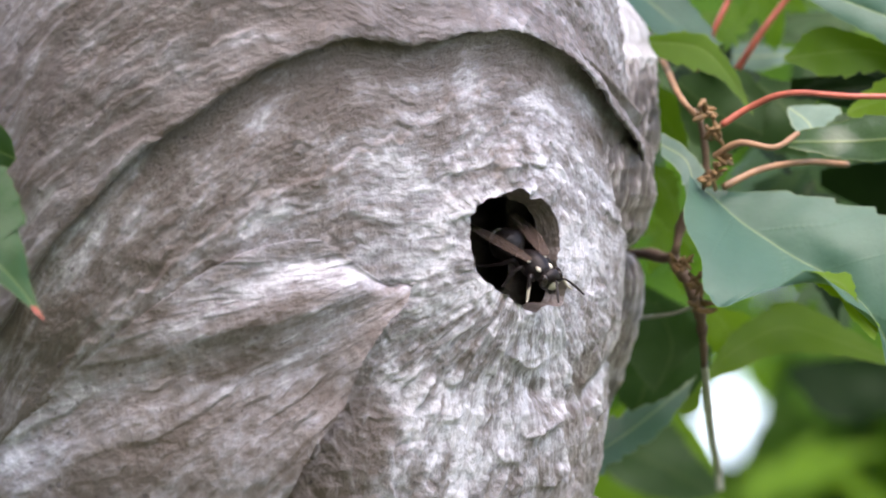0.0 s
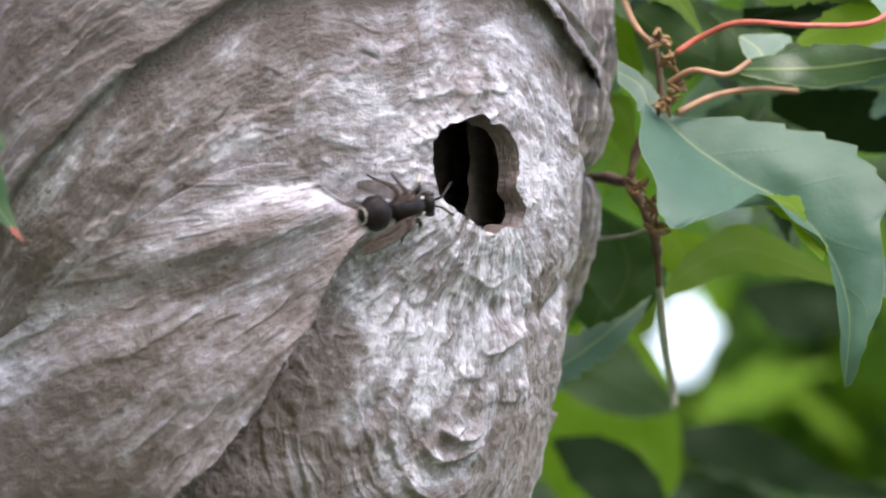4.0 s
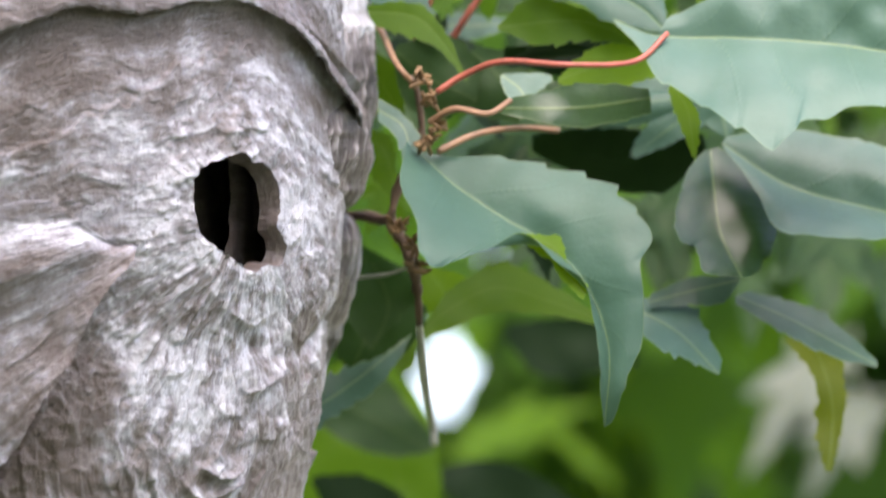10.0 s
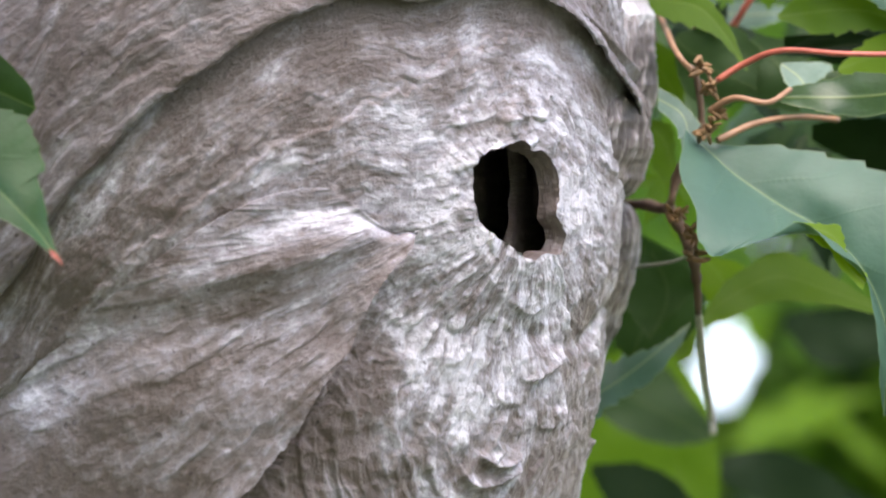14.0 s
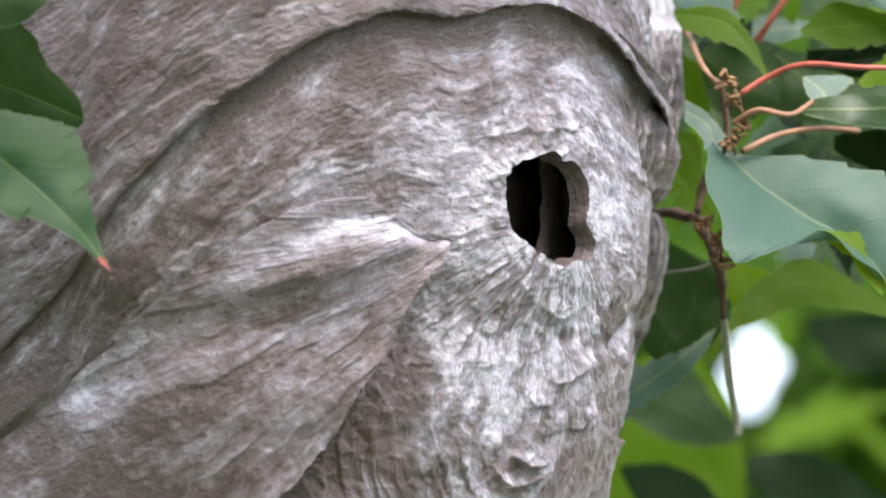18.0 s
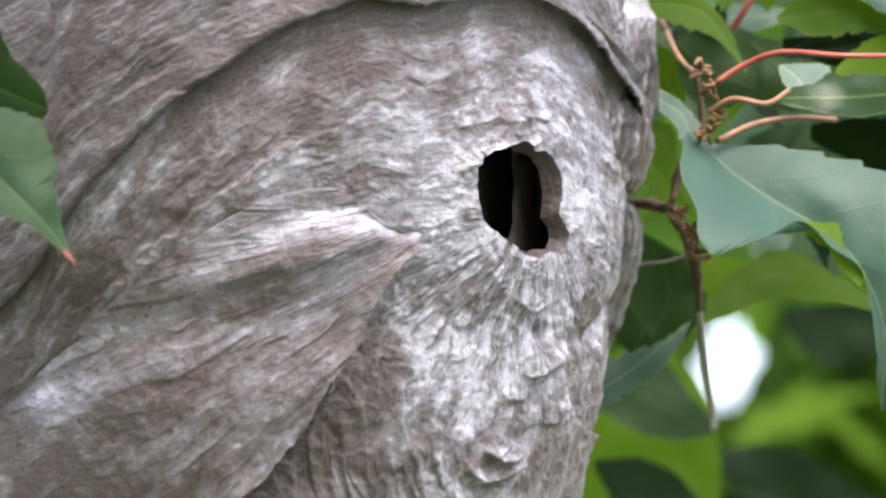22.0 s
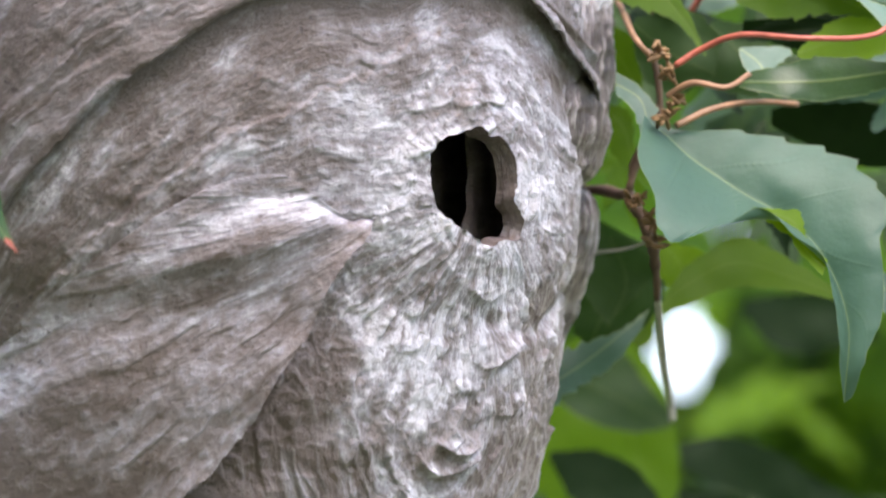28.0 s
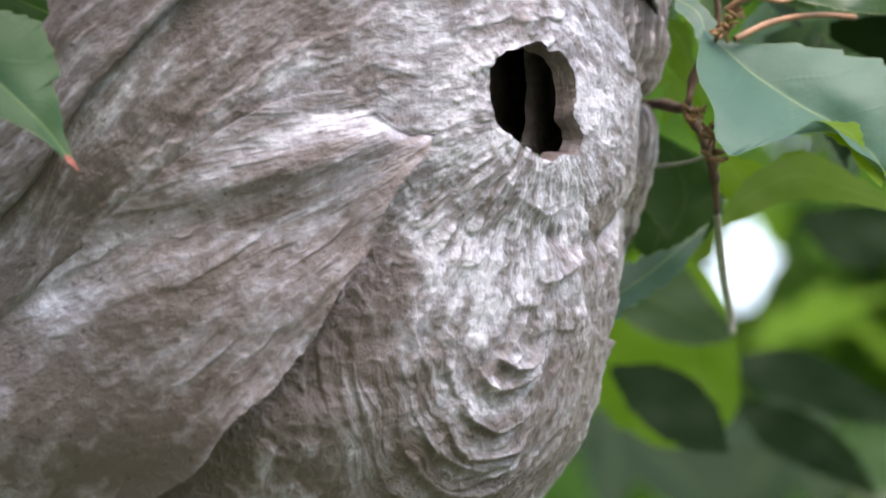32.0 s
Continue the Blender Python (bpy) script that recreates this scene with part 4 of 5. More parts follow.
blade(leaf_lime, [(1706, 209), (1737, 255), (1751, 346)],
      [(1701, 216), (1717, 266), (1751, 348)],
      [(1711, 206), (1753, 250), (1761, 296), (1751, 346)],
      76, 0.4, 0.0, (0, 0), "", 0.03, 46, 4)
blade(leaf_sheen, [(1640, 617), (1723, 664), (1797, 739)],
      [(1635, 657), (1692, 695), (1754, 720), (1795, 739)],
      [(1645, 597), (1738, 607), (1764, 638), (1785, 679), (1802, 712)],
      88, 1.4, 0.0, (0.2, -0.2), "pale toothed tip of a maple leaf", 0.07, 51, 6)
blade(leaf_green, [(1836, 565), (1753, 584), (1666, 607)],
      [(1826, 557), (1743, 561), (1671, 591)],
      [(1826, 581), (1800, 609), (1738, 612), (1671, 615)],
      90, 0.8, 0.0, (0, 0), "", 0.03, 52, 5)
blade(leaf_green, [(1826, 594), (1930, 639), (2087, 722)],
      [(1826, 609), (1909, 660), (1992, 701), (2087, 726)],
      [(1852, 586), (1971, 616), (2033, 663), (2087, 713)],
      92, 0.9, 0.0, (0.2, -0.2), "", 0.04, 53, 6)
blade(leaf_olive, [(1971, 678), (2004, 792), (1998, 916)],
      [(1914, 670), (1971, 751), (1973, 844), (1992, 916)],
      [(2024, 712), (2030, 792), (2021, 844), (2004, 916)],
      122, 0.3, 0.0, (0, 0), "yellowing maple leaf hanging down", 0.07, 55, 8)
blade(leaf_dark, [(1770, 318), (1632, 345), (1452, 312)], [(1765, 300), (1580, 284), (1452, 302)], [(1770, 350), (1673, 408), (1560, 386), (1452, 330)], 118, -0.6, 0.0, (0, 0), "maple leaf coloured near-black as in deep shade", 0.04, 57, 6)
blade(leaf_bright, [(1664, 136), (1540, 92), (1388, 104)], [(1664, 132), (1591, 88), (1478, 50), (1425, 66), (1388, 100)], [(1664, 142), (1560, 128), (1467, 136), (1388, 108)], 84, 0.4, 0.0, (0.1, 0), "bright yellow-green maple leaf", 0.05, 59, 6)
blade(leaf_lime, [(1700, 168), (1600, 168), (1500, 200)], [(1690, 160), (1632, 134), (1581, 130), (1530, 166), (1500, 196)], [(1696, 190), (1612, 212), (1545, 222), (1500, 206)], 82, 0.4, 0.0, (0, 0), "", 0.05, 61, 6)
# a near-black blade put where the gap between leaves is only shade
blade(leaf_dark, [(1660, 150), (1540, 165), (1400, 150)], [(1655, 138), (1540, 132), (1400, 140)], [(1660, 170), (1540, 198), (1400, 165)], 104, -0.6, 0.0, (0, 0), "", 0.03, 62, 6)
blade(leaf_mid, [(1670, 232), (1540, 250), (1390, 252)], [(1665, 215), (1540, 205), (1400, 238)], [(1670, 262), (1540, 288), (1395, 262)], 62, 0.2, 0.0, (0, 0), "", 0.04, 63, 6)
blade(leaf_bright, [(1130, 74), (1235, 84), (1290, 135), (1333, 203)], [(1130, 66), (1240, 60), (1296, 118), (1333, 201)], [(1130, 92), (1219, 122), (1280, 146), (1333, 206)], 92, 0.5, 0.0, (0.2, 0.2), "narrow bright green maple leaf", 0.05, 64, 7)
blade(leaf_sheen, [(1170, 256), (1215, 286), (1232, 346), (1261, 408)],
      [(1170, 276), (1202, 306), (1224, 371), (1259, 409)],
      [(1170, 234), (1210, 259), (1244, 298), (1240, 348), (1262, 406)],
      66, 0.9, 0.0, (0.3, 0.1), "small pale maple leaf beside the twig", 0.05, 65, 5)
blade(leaf_bright, [(1130, 300), (1180, 330), (1205, 420)], [(1140, 290), (1195, 310), (1205, 418)], [(1130, 330), (1165, 390), (1205, 422)], 118, 0.3, 0.0, (0, 0), "", 0.06, 66, 6)
blade(leaf_round, [(1130, 500), (1165, 600), (1120, 745)], [(1050, 520), (1060, 640), (1120, 745)], [(1170, 520), (1252, 575), (1246, 680), (1120, 745)], 150, 0.1, 0.0, (0, 0), "round maple leaf coloured darker as in soft shade", 0.04, 67, 6)
blade(leaf_dark, [(1050, 930), (1160, 990), (1268, 1085)], [(1050, 940), (1100, 1020), (1190, 1080), (1268, 1085)], [(1055, 925), (1150, 925), (1235, 985), (1268, 1085)], 255, 0.2, 0.0, (0, 0), "blurred leaf coloured dark as in shade", 0.03, 68, 6)
blade(leaf_dark, [(1270, 925), (1420, 970), (1690, 1035)], [(1268, 940), (1350, 985), (1500, 1030), (1690, 1045)], [(1272, 915), (1340, 895), (1430, 905), (1560, 985), (1690, 1030)], 380, 0.2, 0.0, (0, 0), "blurred leaf coloured dark as in shade", 0.03, 69, 6)
blade(leaf_dark, [(1275, 990), (1400, 1050), (1535, 1165)], [(1275, 1000), (1330, 1075), (1420, 1120), (1535, 1165)], [(1280, 985), (1400, 1010), (1490, 1080), (1535, 1160)], 390, 0.2, 0.0, (0, 0), "blurred leaf coloured dark as in shade", 0.03, 70, 6)
blade(leaf_round, [(1700, 1060), (1560, 1080), (1420, 1060)], [(1700, 1020), (1560, 1010), (1420, 1050)], [(1700, 1120), (1600, 1160), (1500, 1150), (1420, 1070)], 640, 0.4, 0.0, (0, 0), "blurred bluish green leaf", 0.03, 71, 6)
leaf(soft_dark, (1600, 150, 92), (1385, 158, 90), 0, 0.7, "", None, (0, -1, 0.25))
blade(leaf_green, [(1696, 108), (1638, 59), (1524, 13), (1390, -38)],
      [(1692, 111), (1628, 103), (1576, 88), (1545, 65), (1473, 29), (1390, -33)],
      [(1700, 102), (1692, 49), (1669, -13), (1514, -80), (1390, -43)],
      78, 0.5, 0.0, (0.3, 0), "bluish green maple leaf with a worn margin", 0.03, 47, 6, arch=0.3)
leaf(slim, (1850, -60, 95), (1740, 50, 85), 20, 1.0)
leaf(slim_green, (1075, -60, 122), (1285, 86, 100), 10, 0.9)
blade(leaf_green, [(1019, 824), (1119, 760), (1231, 667)],
      [(1019, 864), (1104, 810), (1169, 770), (1214, 705), (1231, 669)],
      [(1019, 775), (1089, 737), (1159, 713), (1214, 680), (1231, 665)],
      98, 0.9, 0.0, (0.2, 0), "bluish green maple leaf tip behind the nest", 0.06, 72, 6)
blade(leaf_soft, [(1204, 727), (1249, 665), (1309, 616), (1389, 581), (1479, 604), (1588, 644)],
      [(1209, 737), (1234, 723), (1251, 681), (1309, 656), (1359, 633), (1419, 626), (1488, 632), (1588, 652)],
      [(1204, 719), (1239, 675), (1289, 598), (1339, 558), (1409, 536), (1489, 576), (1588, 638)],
      104, 0.5, 0.0, (0, 0), "yellow-green maple leaf, backlight put into its colour", 0.03, 74, 7)
# one leaf in two blades: shade above and light below are their colours
blade(leaf_round, [(1059, 775), (1159, 820), (1270, 878)],
      [(1049, 824), (1129, 873), (1208, 890), (1270, 880)],
      [(1069, 745), (1174, 740), (1224, 800), (1263, 843), (1274, 875)],
      270, 0.4, 0.0, (0, 0), "upper part of a maple leaf, coloured darker for its shade", 0.01, 76, 7)
blade(leaf_bright, [(1130, 700), (1190, 860), (1240, 1060)],
      [(1060, 740), (1012, 860), (1030, 1000), (1150, 1075), (1240, 1062)],
      [(1190, 715), (1243, 780), (1270, 836), (1282, 891), (1287, 954), (1281, 1010), (1240, 1060)],
      295, 0.2, 0.0, (0, 0), "lower part of a maple leaf, coloured brighter for its light", 0.012, 77, 7)
blade(leaf_round, [(1200, 146), (1260, 196), (1350, 238)],
      [(1195, 161), (1220, 246), (1280, 276), (1350, 241)],
      [(1205, 136), (1290, 116), (1355, 167), (1350, 234)],
      108, 0.2, 0.0, (0, 0), "dark green maple leaf behind the buds", 0.03, 81, 6)
blade(leaf_round, [(1340, 147), (1400, 207), (1429, 276)],
      [(1330, 176), (1340, 256), (1429, 281)],
      [(1350, 137), (1430, 157), (1459, 227), (1429, 274)],
      112, 0.2, 0.0, (0, 0), "", 0.03, 82, 5)
blade(leaf_mid, [(1430, 222), (1509, 247), (1609, 239)],
      [(1430, 237), (1489, 287), (1609, 277)],
      [(1435, 212), (1509, 202), (1609, 217)],
      110, 0.2, 0.0, (0, 0), "", 0.03, 83, 5)
blade(leaf_bright, [(1140, 166), (1180, 216), (1210, 266)],
      [(1120, 176), (1140, 251), (1210, 271)],
      [(1160, 146), (1215, 186), (1218, 261)],
      128, 0.2, 0.0, (0, 0), "", 0.03, 84, 5)
blade(leaf_sheen, [(1250, 96), (1320, 102), (1410, 97)],
      [(1255, 116), (1320, 132), (1405, 109)],
      [(1255, 81), (1320, 75), (1410, 89)],
      150, 0.6, 0.0, (0, 0), "", 0.03, 85, 5)
blade(leaf_round, [(1159, 535), (1189, 615), (1159, 695)],
      [(1119, 545), (1114, 635), (1159, 697)],
      [(1189, 535), (1239, 595), (1159, 693)],
      135, 0.1, 0.0, (0, 0), "", 0.03, 86, 5)
leaf(wide_dark, (1240, 130, 125), (1420, 290, 120), 0, 0.8)
leaf(wide, (1790, 225, 115), (1480, 262, 108), 0, 0.5, "", None, (0, -1, 0.25))
dull = leaf_mesh(MAPLE, 0.15, 0.1, leaf_round, 35, 0.06)
dull_slim = leaf_mesh(NARROW, 0.2, 0.15, leaf_round, 37, 0.06)
fresh_slim = leaf_mesh(NARROW, 0.2, 0.15, leaf_bright, 39, 0.06)
rnd = random.Random(23)
for k in range(30):
    u, v, d = rnd.uniform(1130, 2150), rnd.uniform(-160, 330), rnd.uniform(170, 420)
    size, turn = rnd.uniform(130, 250), rnd.uniform(-0.4, 2.6)
    leaf((dull, dull_slim, dull, fresh_slim)[k % 4], (u, v, d), (u + size * math.cos(turn), v + size * math.sin(turn), d - rnd.uniform(0, 30)), rnd.uniform(-40, 40), rnd.uniform(0.7, 1.0))
for k in range(8):
    u, v, d = rnd.uniform(1420, 2100), rnd.uniform(420, 560), rnd.uniform(240, 460)
    leaf((dull, dull_slim)[k % 2], (u, v, d), (u + rnd.uniform(-90, 90), v + rnd.uniform(80, 170), d - 20), rnd.uniform(-30, 30), 0.9)
leaf(soft_green, (1300, 60, 130), (1240, 20, 130), 0, 2.0)
leaf(soft_green, (1350, -20, 140), (1380, 90, 140), 0, 1.2)
leaf(soft_dark, (1420, 360, 130), (1500, 560, 125), 0, 1.0)
blade(leaf_lime, [(1255, 545), (1290, 590), (1300, 650)], [(1245, 550), (1250, 610), (1300, 650)], [(1265, 540), (1325, 570), (1300, 650)], 130, 0.3, 0.0, (0, 0), "", 0.06, 75, 5)
leaf(soft_green, (1180, 400, 150), (1220, 520, 150), 0, 1.0)
leaf(soft_dark, (1480, 640, 1108), (1540, 830, 1108), 0, 1.5)
leaf(far_a, (1370, 760, 1144), (1540, 850, 1144), 0, 1.1)
blade(leaf_dark, [(1400, 660), (1500, 690), (1640, 690)], [(1395, 670), (1480, 745), (1640, 720)], [(1400, 650), (1500, 630), (1640, 650)], 420, 0.2, 0.0, (0, 0), "blurred leaf coloured dark as in shade", 0.03, 73, 6)
lime_leaf = leaf_mesh(MAPLE, 0.15, 0.1, leaf_lime, 41, 0.05)
# bright leaf colours stand in for sun on the blurred leaves
leaf(soft_green, (1030, 850, 780), (1290, 950, 760), 0, 0.8, "blurred maple leaf coloured bright as if sunlit")
leaf(lime_leaf, (1350, 860, 900), (1550, 765, 890), 0, 0.6, "blurred maple leaf coloured bright as if sunlit")
leaf(lime_leaf, (1560, 900, 980), (1450, 800, 960), 0, 0.8, "blurred maple leaf coloured bright as if sunlit")
leaf(soft_green, (1090, 760, 1108), (1190, 1010, 1062), 0, 0.7)
leaf(wide, (1010, 1120, 1201), (1180, 1300, 1108), 0, 0.9)
leaf(soft_dark, (1060, 1010, 720), (1330, 1230, 690), 0, 1.3, "blurred leaf coloured dark as in shade")
leaf(soft_dark, (1380, 1020, 760), (1210, 1290, 730), 0, 1.2, "blurred leaf coloured dark as in shade")
leaf(pale_leaf, (1700, 1150, 1010), (1440, 1310, 990), 0, 0.9, "pale underside of a blurred leaf")
leaf(pale_leaf, (1700, 1080, 870), (1620, 1310, 850), 0, 0.7, "pale underside of a blurred leaf")

leaf(pale_leaf, (1975, 700, 800), (1840, 900, 780), 0, 0.5, "pale underside of a blurred leaf")
leaf(pale_leaf, (2040, 800, 830), (1940, 960, 810), 0, 0.5, "pale underside of a blurred leaf")
leaf(pale_leaf, (2140, 500, 1500), (1960, 610, 1480), 0, 0.8, "pale underside of a blurred leaf")

# the leaf that hangs before the nest
blade(leaf_front, [(-420, 215), (-187, 322), (-86, 390), (10, 480), (77, 562)], [(-415, 225), (-300, 400), (-187, 428), (-102, 472), (-80, 465), (0, 502), (48, 540), (77, 563)],
      [(-415, 205), (-250, 240), (-120, 262), (-4, 290), (27, 332), (46, 392), (30, 398), (48, 460), (55, 508), (77, 561)],
      -60, 0.42, 0.0, (0.35, 0.0), "green maple leaf with toothed margin and reddish tip", 0.013, 21, 24, arch=0.3, cup=0.3)
# this lobe gets the darker blade, which stands in for its shade
blade(leaf_mid, [(-420, 212), (-260, 195), (-120, 220), (28, 280)], [(-415, 250), (-250, 285), (-120, 305), (-8, 312), (28, 282)],
      [(-415, 200), (-260, 50), (-95, 95), (-42, 176), (16, 236), (28, 278)],
      -56, -0.25, 0.0, (0.0, 0.0), "side lobe of the toothed maple leaf, shade put into its colour", 0.013, 22, 14, arch=0.3)
leaf(red_tip, (56, 540, -78), (81, 569, -80), 0, 0.5, "reddish leaf tip", None, (0, -1, 0.1))
blade(leaf_round, [(-404, -11), (-221, 31), (-70, 49), (-16, 18)],
      [(-404, 53), (-242, 119), (-134, 108), (-86, 92), (-43, 51), (-16, 18)],
      [(-405, -76), (-135, -67), (-16, 16)],
      -72, 0.3, 0.0, (0, 0), "dark green maple leaf before the nest", 0.02, 48, 7)

# twig, buds and loose stalks
stem("twig", [(1300, -560, 200), (1120, -200, 170), (960, 260, 150), (1060, 430, 122), (1150, 450, 92), (1190, 455, 74), (1206, 400, 74), (1248, 310, 70), (1240, 215, 66), (1228, 196, 64)], (2.6, 2.2, 1.7, 1.4, 1.1, 0.6), bark, tree, 10, 0.5, "knotty dark brown twig", 110, 3)
stem("twig", [(1190, 455, 74), (1232, 530, 72), (1244, 600, 74), (1246, 650, 76)], (1.3, 1.2, 0.5), bark, tree, 10, 0.5, "knotty dark brown twig", 40, 4)
stem("twig", [(1246, 645, 76), (1252, 700, 100), (1260, 770, 140), (1270, 830, 150), (1274, 870, 150)], (0.6, 0.8, 0.75), stalk_green, tree, 8, 0.1, "thin pale twig")
for pts, mat_ in (([(1265, 278, 56), (1310, 254, 52), (1370, 262, 51), (1412, 238, 58)], petiole_tan), ([(1280, 332, 58), (1350, 300, 62), (1430, 288, 70), (1500, 292, 78)], petiole_tan),
                  ([(1150, 60, 118), (1180, 122, 96), (1204, 172, 62), (1240, 215, 62)], petiole_tan), ([(1232, 150, 118), (1262, 60, 112), (1290, 0, 112), (1322, -80, 112)], petiole_red),
                  ([(1296, 140, 122), (1340, 70, 118), (1392, 0, 118), (1440, -60, 118)], petiole_red)):
    stem("petiole", pts, (0.68, 0.55), mat_, tree, 8, 0.08)

stem("petiole", [(1110, 566, 120), (1190, 556, 90), (1234, 540, 68)], (0.34, 0.3), stalk_green, tree, 8, 0.08)


def bud(u, v, d, size, seed):
    bm = bmesh.new()
    for k in range(11):
        rnd = random.Random(seed * 20 + k)
        m = Matrix.Translation(Vector(place(u + rnd.uniform(-14, 14), v + rnd.uniform(-14, 14), d + rnd.uniform(-1.5, 1)))) @ Euler((rnd.uniform(0, 6), rnd.uniform(0, 6), rnd.uniform(0, 6))).to_matrix().to_4x4()
        bmesh.ops.create_icosphere(bm, subdivisions=2, radius=size * 1e-3 * rnd.uniform(0.6, 1), matrix=m @ Matrix.Diagonal((0.42, 0.42, 1.5, 1)))
    part("bud", bm, bud_brown, tree, "cluster of brown bud scales")


for k, (u, v, d) in enumerate(((1250, 195, 56), (1262, 235, 56), (1280, 292, 56), (1258, 318, 56), (1236, 505, 56), (1240, 540, 56), (1205, 470, 56))):
    bud(u, v, d, 1.35, k)

# limb and trunk
stem("limb", [(-1500, -980, 70), (200, -930, 60), (1300, -560, 95), (2600, -500, 300), (4200, -100, 620)], (6, 9, 10, 16, 26), trunk_bark, tree, 14, 0.2, "grey maple limb", 80, 5)
tp = [Vector((0.36 + 0.02 * math.sin(z * 2), REACH + 0.62 + 0.02 * math.cos(z * 3), z)) for z in np.linspace(-0.05, 3.2, 40)]
v, f = tube(np.array(tp), np.linspace(0.085, 0.05, 40), 20, 0.08, 4)
attach("trunk", mesh_from("trunk", v, f, trunk_bark), tree, "grey-brown maple trunk")
stem("twig", [(-420, 60, -75), (-430, -200, -60), (-300, -700, 0), (-200, -960, 65)], (0.9, 1.4, 2.5), bark, tree, 8, 0.2)
stem("petiole", [(-430, -150, -62), (-390, 20, -64), (-420, 215, -61)], (0.8, 0.7), petiole_red, tree, 8, 0.05)


# ---- foliage farther off, with a gap of sky ----
def foliage(name, count, u_range, v_range, d_range, size, seed, mesh_pool, gaps, material, label):
    rnd = random.Random(seed)
    allv, allf, vein = [], [], []
    base = 0
    pool = []
    for me in mesh_pool:
        co = np.zeros(len(me.vertices) * 3, np.float32)
        me.vertices.foreach_get("co", co)
        fc = np.array([p.vertices[:] for p in me.polygons])
        ve = np.zeros(len(me.vertices), np.float32)
        me.attributes["vein"].data.foreach_get("value", ve)
        pool.append((co.reshape(-1, 3), fc, ve))
    made = 0
    while made < count:
        u, v, d = rnd.uniform(*u_range), rnd.uniform(*v_range), rnd.uniform(*d_range)
        s = rnd.uniform(*size)
        ang = rnd.gauss(1.4, 0.8)
        tu, tv = u + s * math.cos(ang), v + s * math.sin(ang)
        spin = rnd.uniform(-55, 55)
        m = np.array(leaf_pose((u, v, d), (tu, tv, d + rnd.uniform(-25, 25)), spin, rnd.uniform(0.8, 1.1)))
        co, fc, ve = rnd.choice(pool)
        points = co @ m[:3, :3].T + m[:3, 3]
        pu, pv = plan_of(points)
        if any((((pu - gu) / gw) ** 2 + ((pv - gv) / gh) ** 2).min() < 1 for gu, gv, gw, gh in gaps):
            continue
        allv.append(points)
        allf.append(fc + base)
        vein.append(ve)
        base += len(co)
        made += 1
    me = mesh_from(name, np.vstack(allv), np.vstack(allf), material, True, [("vein", "FLOAT", np.concatenate(vein))])
    ob = tagged(new(name, me), label=label, category="foliage", kind="stuff")
    return ob


def small_leaf(lobes, seed, material):
    """The same blade with fewer points, for leaves far off."""
    ph = np.radians(np.linspace(-158, 158, 34))
    rho = np.full(34, 0.13)
    for deg, length, half, *_ in lobes:
        rho = np.maximum(rho, length * np.clip(1 - np.abs(ph - radians(deg)) / radians(half), 0, 1) ** 1.0)
    t = np.linspace(0, 1, 4)[None]
    x, y = np.sin(ph)[:, None] * rho[:, None] * t, np.cos(ph)[:, None] * rho[:, None] * t
    z = -0.2 * (x ** 2 + y ** 2) + 0.12 * np.abs(x)
    return mesh_from("leaf_far", np.stack([x, y, z], -1).reshape(-1, 3), grid_faces(34, 4), material, True, [("vein", "FLOAT", np.zeros(34 * 4))])


GAPS = [(1292, 742, 35, 64), (1264, 815, 16, 44), (2020, 645, 14, 12), (2062, 738, 26, 22)]
pool = [small_leaf(MAPLE, 1, leaf_far), small_leaf(NARROW, 2, leaf_far)]
foliage("foliage_behind", 75, (950, 2500), (-350, 1500), (900, 1300), (260, 460), 5, pool, GAPS, leaf_far, "blurred maple leaves behind the nest")
foliage("foliage_edge", 170, (1000, 1800), (480, 1200), (1100, 1500), (170, 300), 11, pool, GAPS + [(1480, 1200, 170, 120)], leaf_far, "blurred bright and dark maple leaves round a gap of sky")
foliage("foliage_deep", 900, (300, 3600), (-1200, 2400), (1900, 2900), (420, 800), 6, pool, GAPS, leaf_deep, "dense green leaves of the wood behind")

# unseen leaves added overhead to keep the sky's light off the nest's top
foliage("crown_above", 120, (-1000, 1700), (-3300, -1500), (-900, 900), (700, 1100), 7, pool, [], leaf_deep, "unseen leaves added over the nest to block the sky's light")
foliage("crown_above", 60, (0, 1200), (-1500, -800), (-500, -80), (380, 560), 8, pool, [], leaf_deep, "unseen leaves added over the nest to block the sky's light")

# an unseen ring of leaves, added to keep the low sky's light out
def block_low_sky(count, seed):
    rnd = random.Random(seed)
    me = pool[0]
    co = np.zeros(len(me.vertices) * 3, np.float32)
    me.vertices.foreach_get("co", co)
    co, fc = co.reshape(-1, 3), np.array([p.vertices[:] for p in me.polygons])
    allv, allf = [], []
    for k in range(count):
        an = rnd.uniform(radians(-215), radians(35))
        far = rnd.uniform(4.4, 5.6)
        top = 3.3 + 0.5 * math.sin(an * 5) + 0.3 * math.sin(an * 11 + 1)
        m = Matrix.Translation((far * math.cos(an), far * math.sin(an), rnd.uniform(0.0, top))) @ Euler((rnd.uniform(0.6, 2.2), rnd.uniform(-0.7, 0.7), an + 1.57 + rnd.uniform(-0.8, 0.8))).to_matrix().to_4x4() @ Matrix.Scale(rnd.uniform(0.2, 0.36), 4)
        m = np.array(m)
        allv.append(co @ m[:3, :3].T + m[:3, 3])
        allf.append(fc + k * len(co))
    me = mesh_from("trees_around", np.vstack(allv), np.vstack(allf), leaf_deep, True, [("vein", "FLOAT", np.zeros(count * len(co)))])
    tagged(new("trees_around", me), label="unseen dark green leaves added all round to block the low sky", category="foliage", kind="stuff")


block_low_sky(1800, 9)

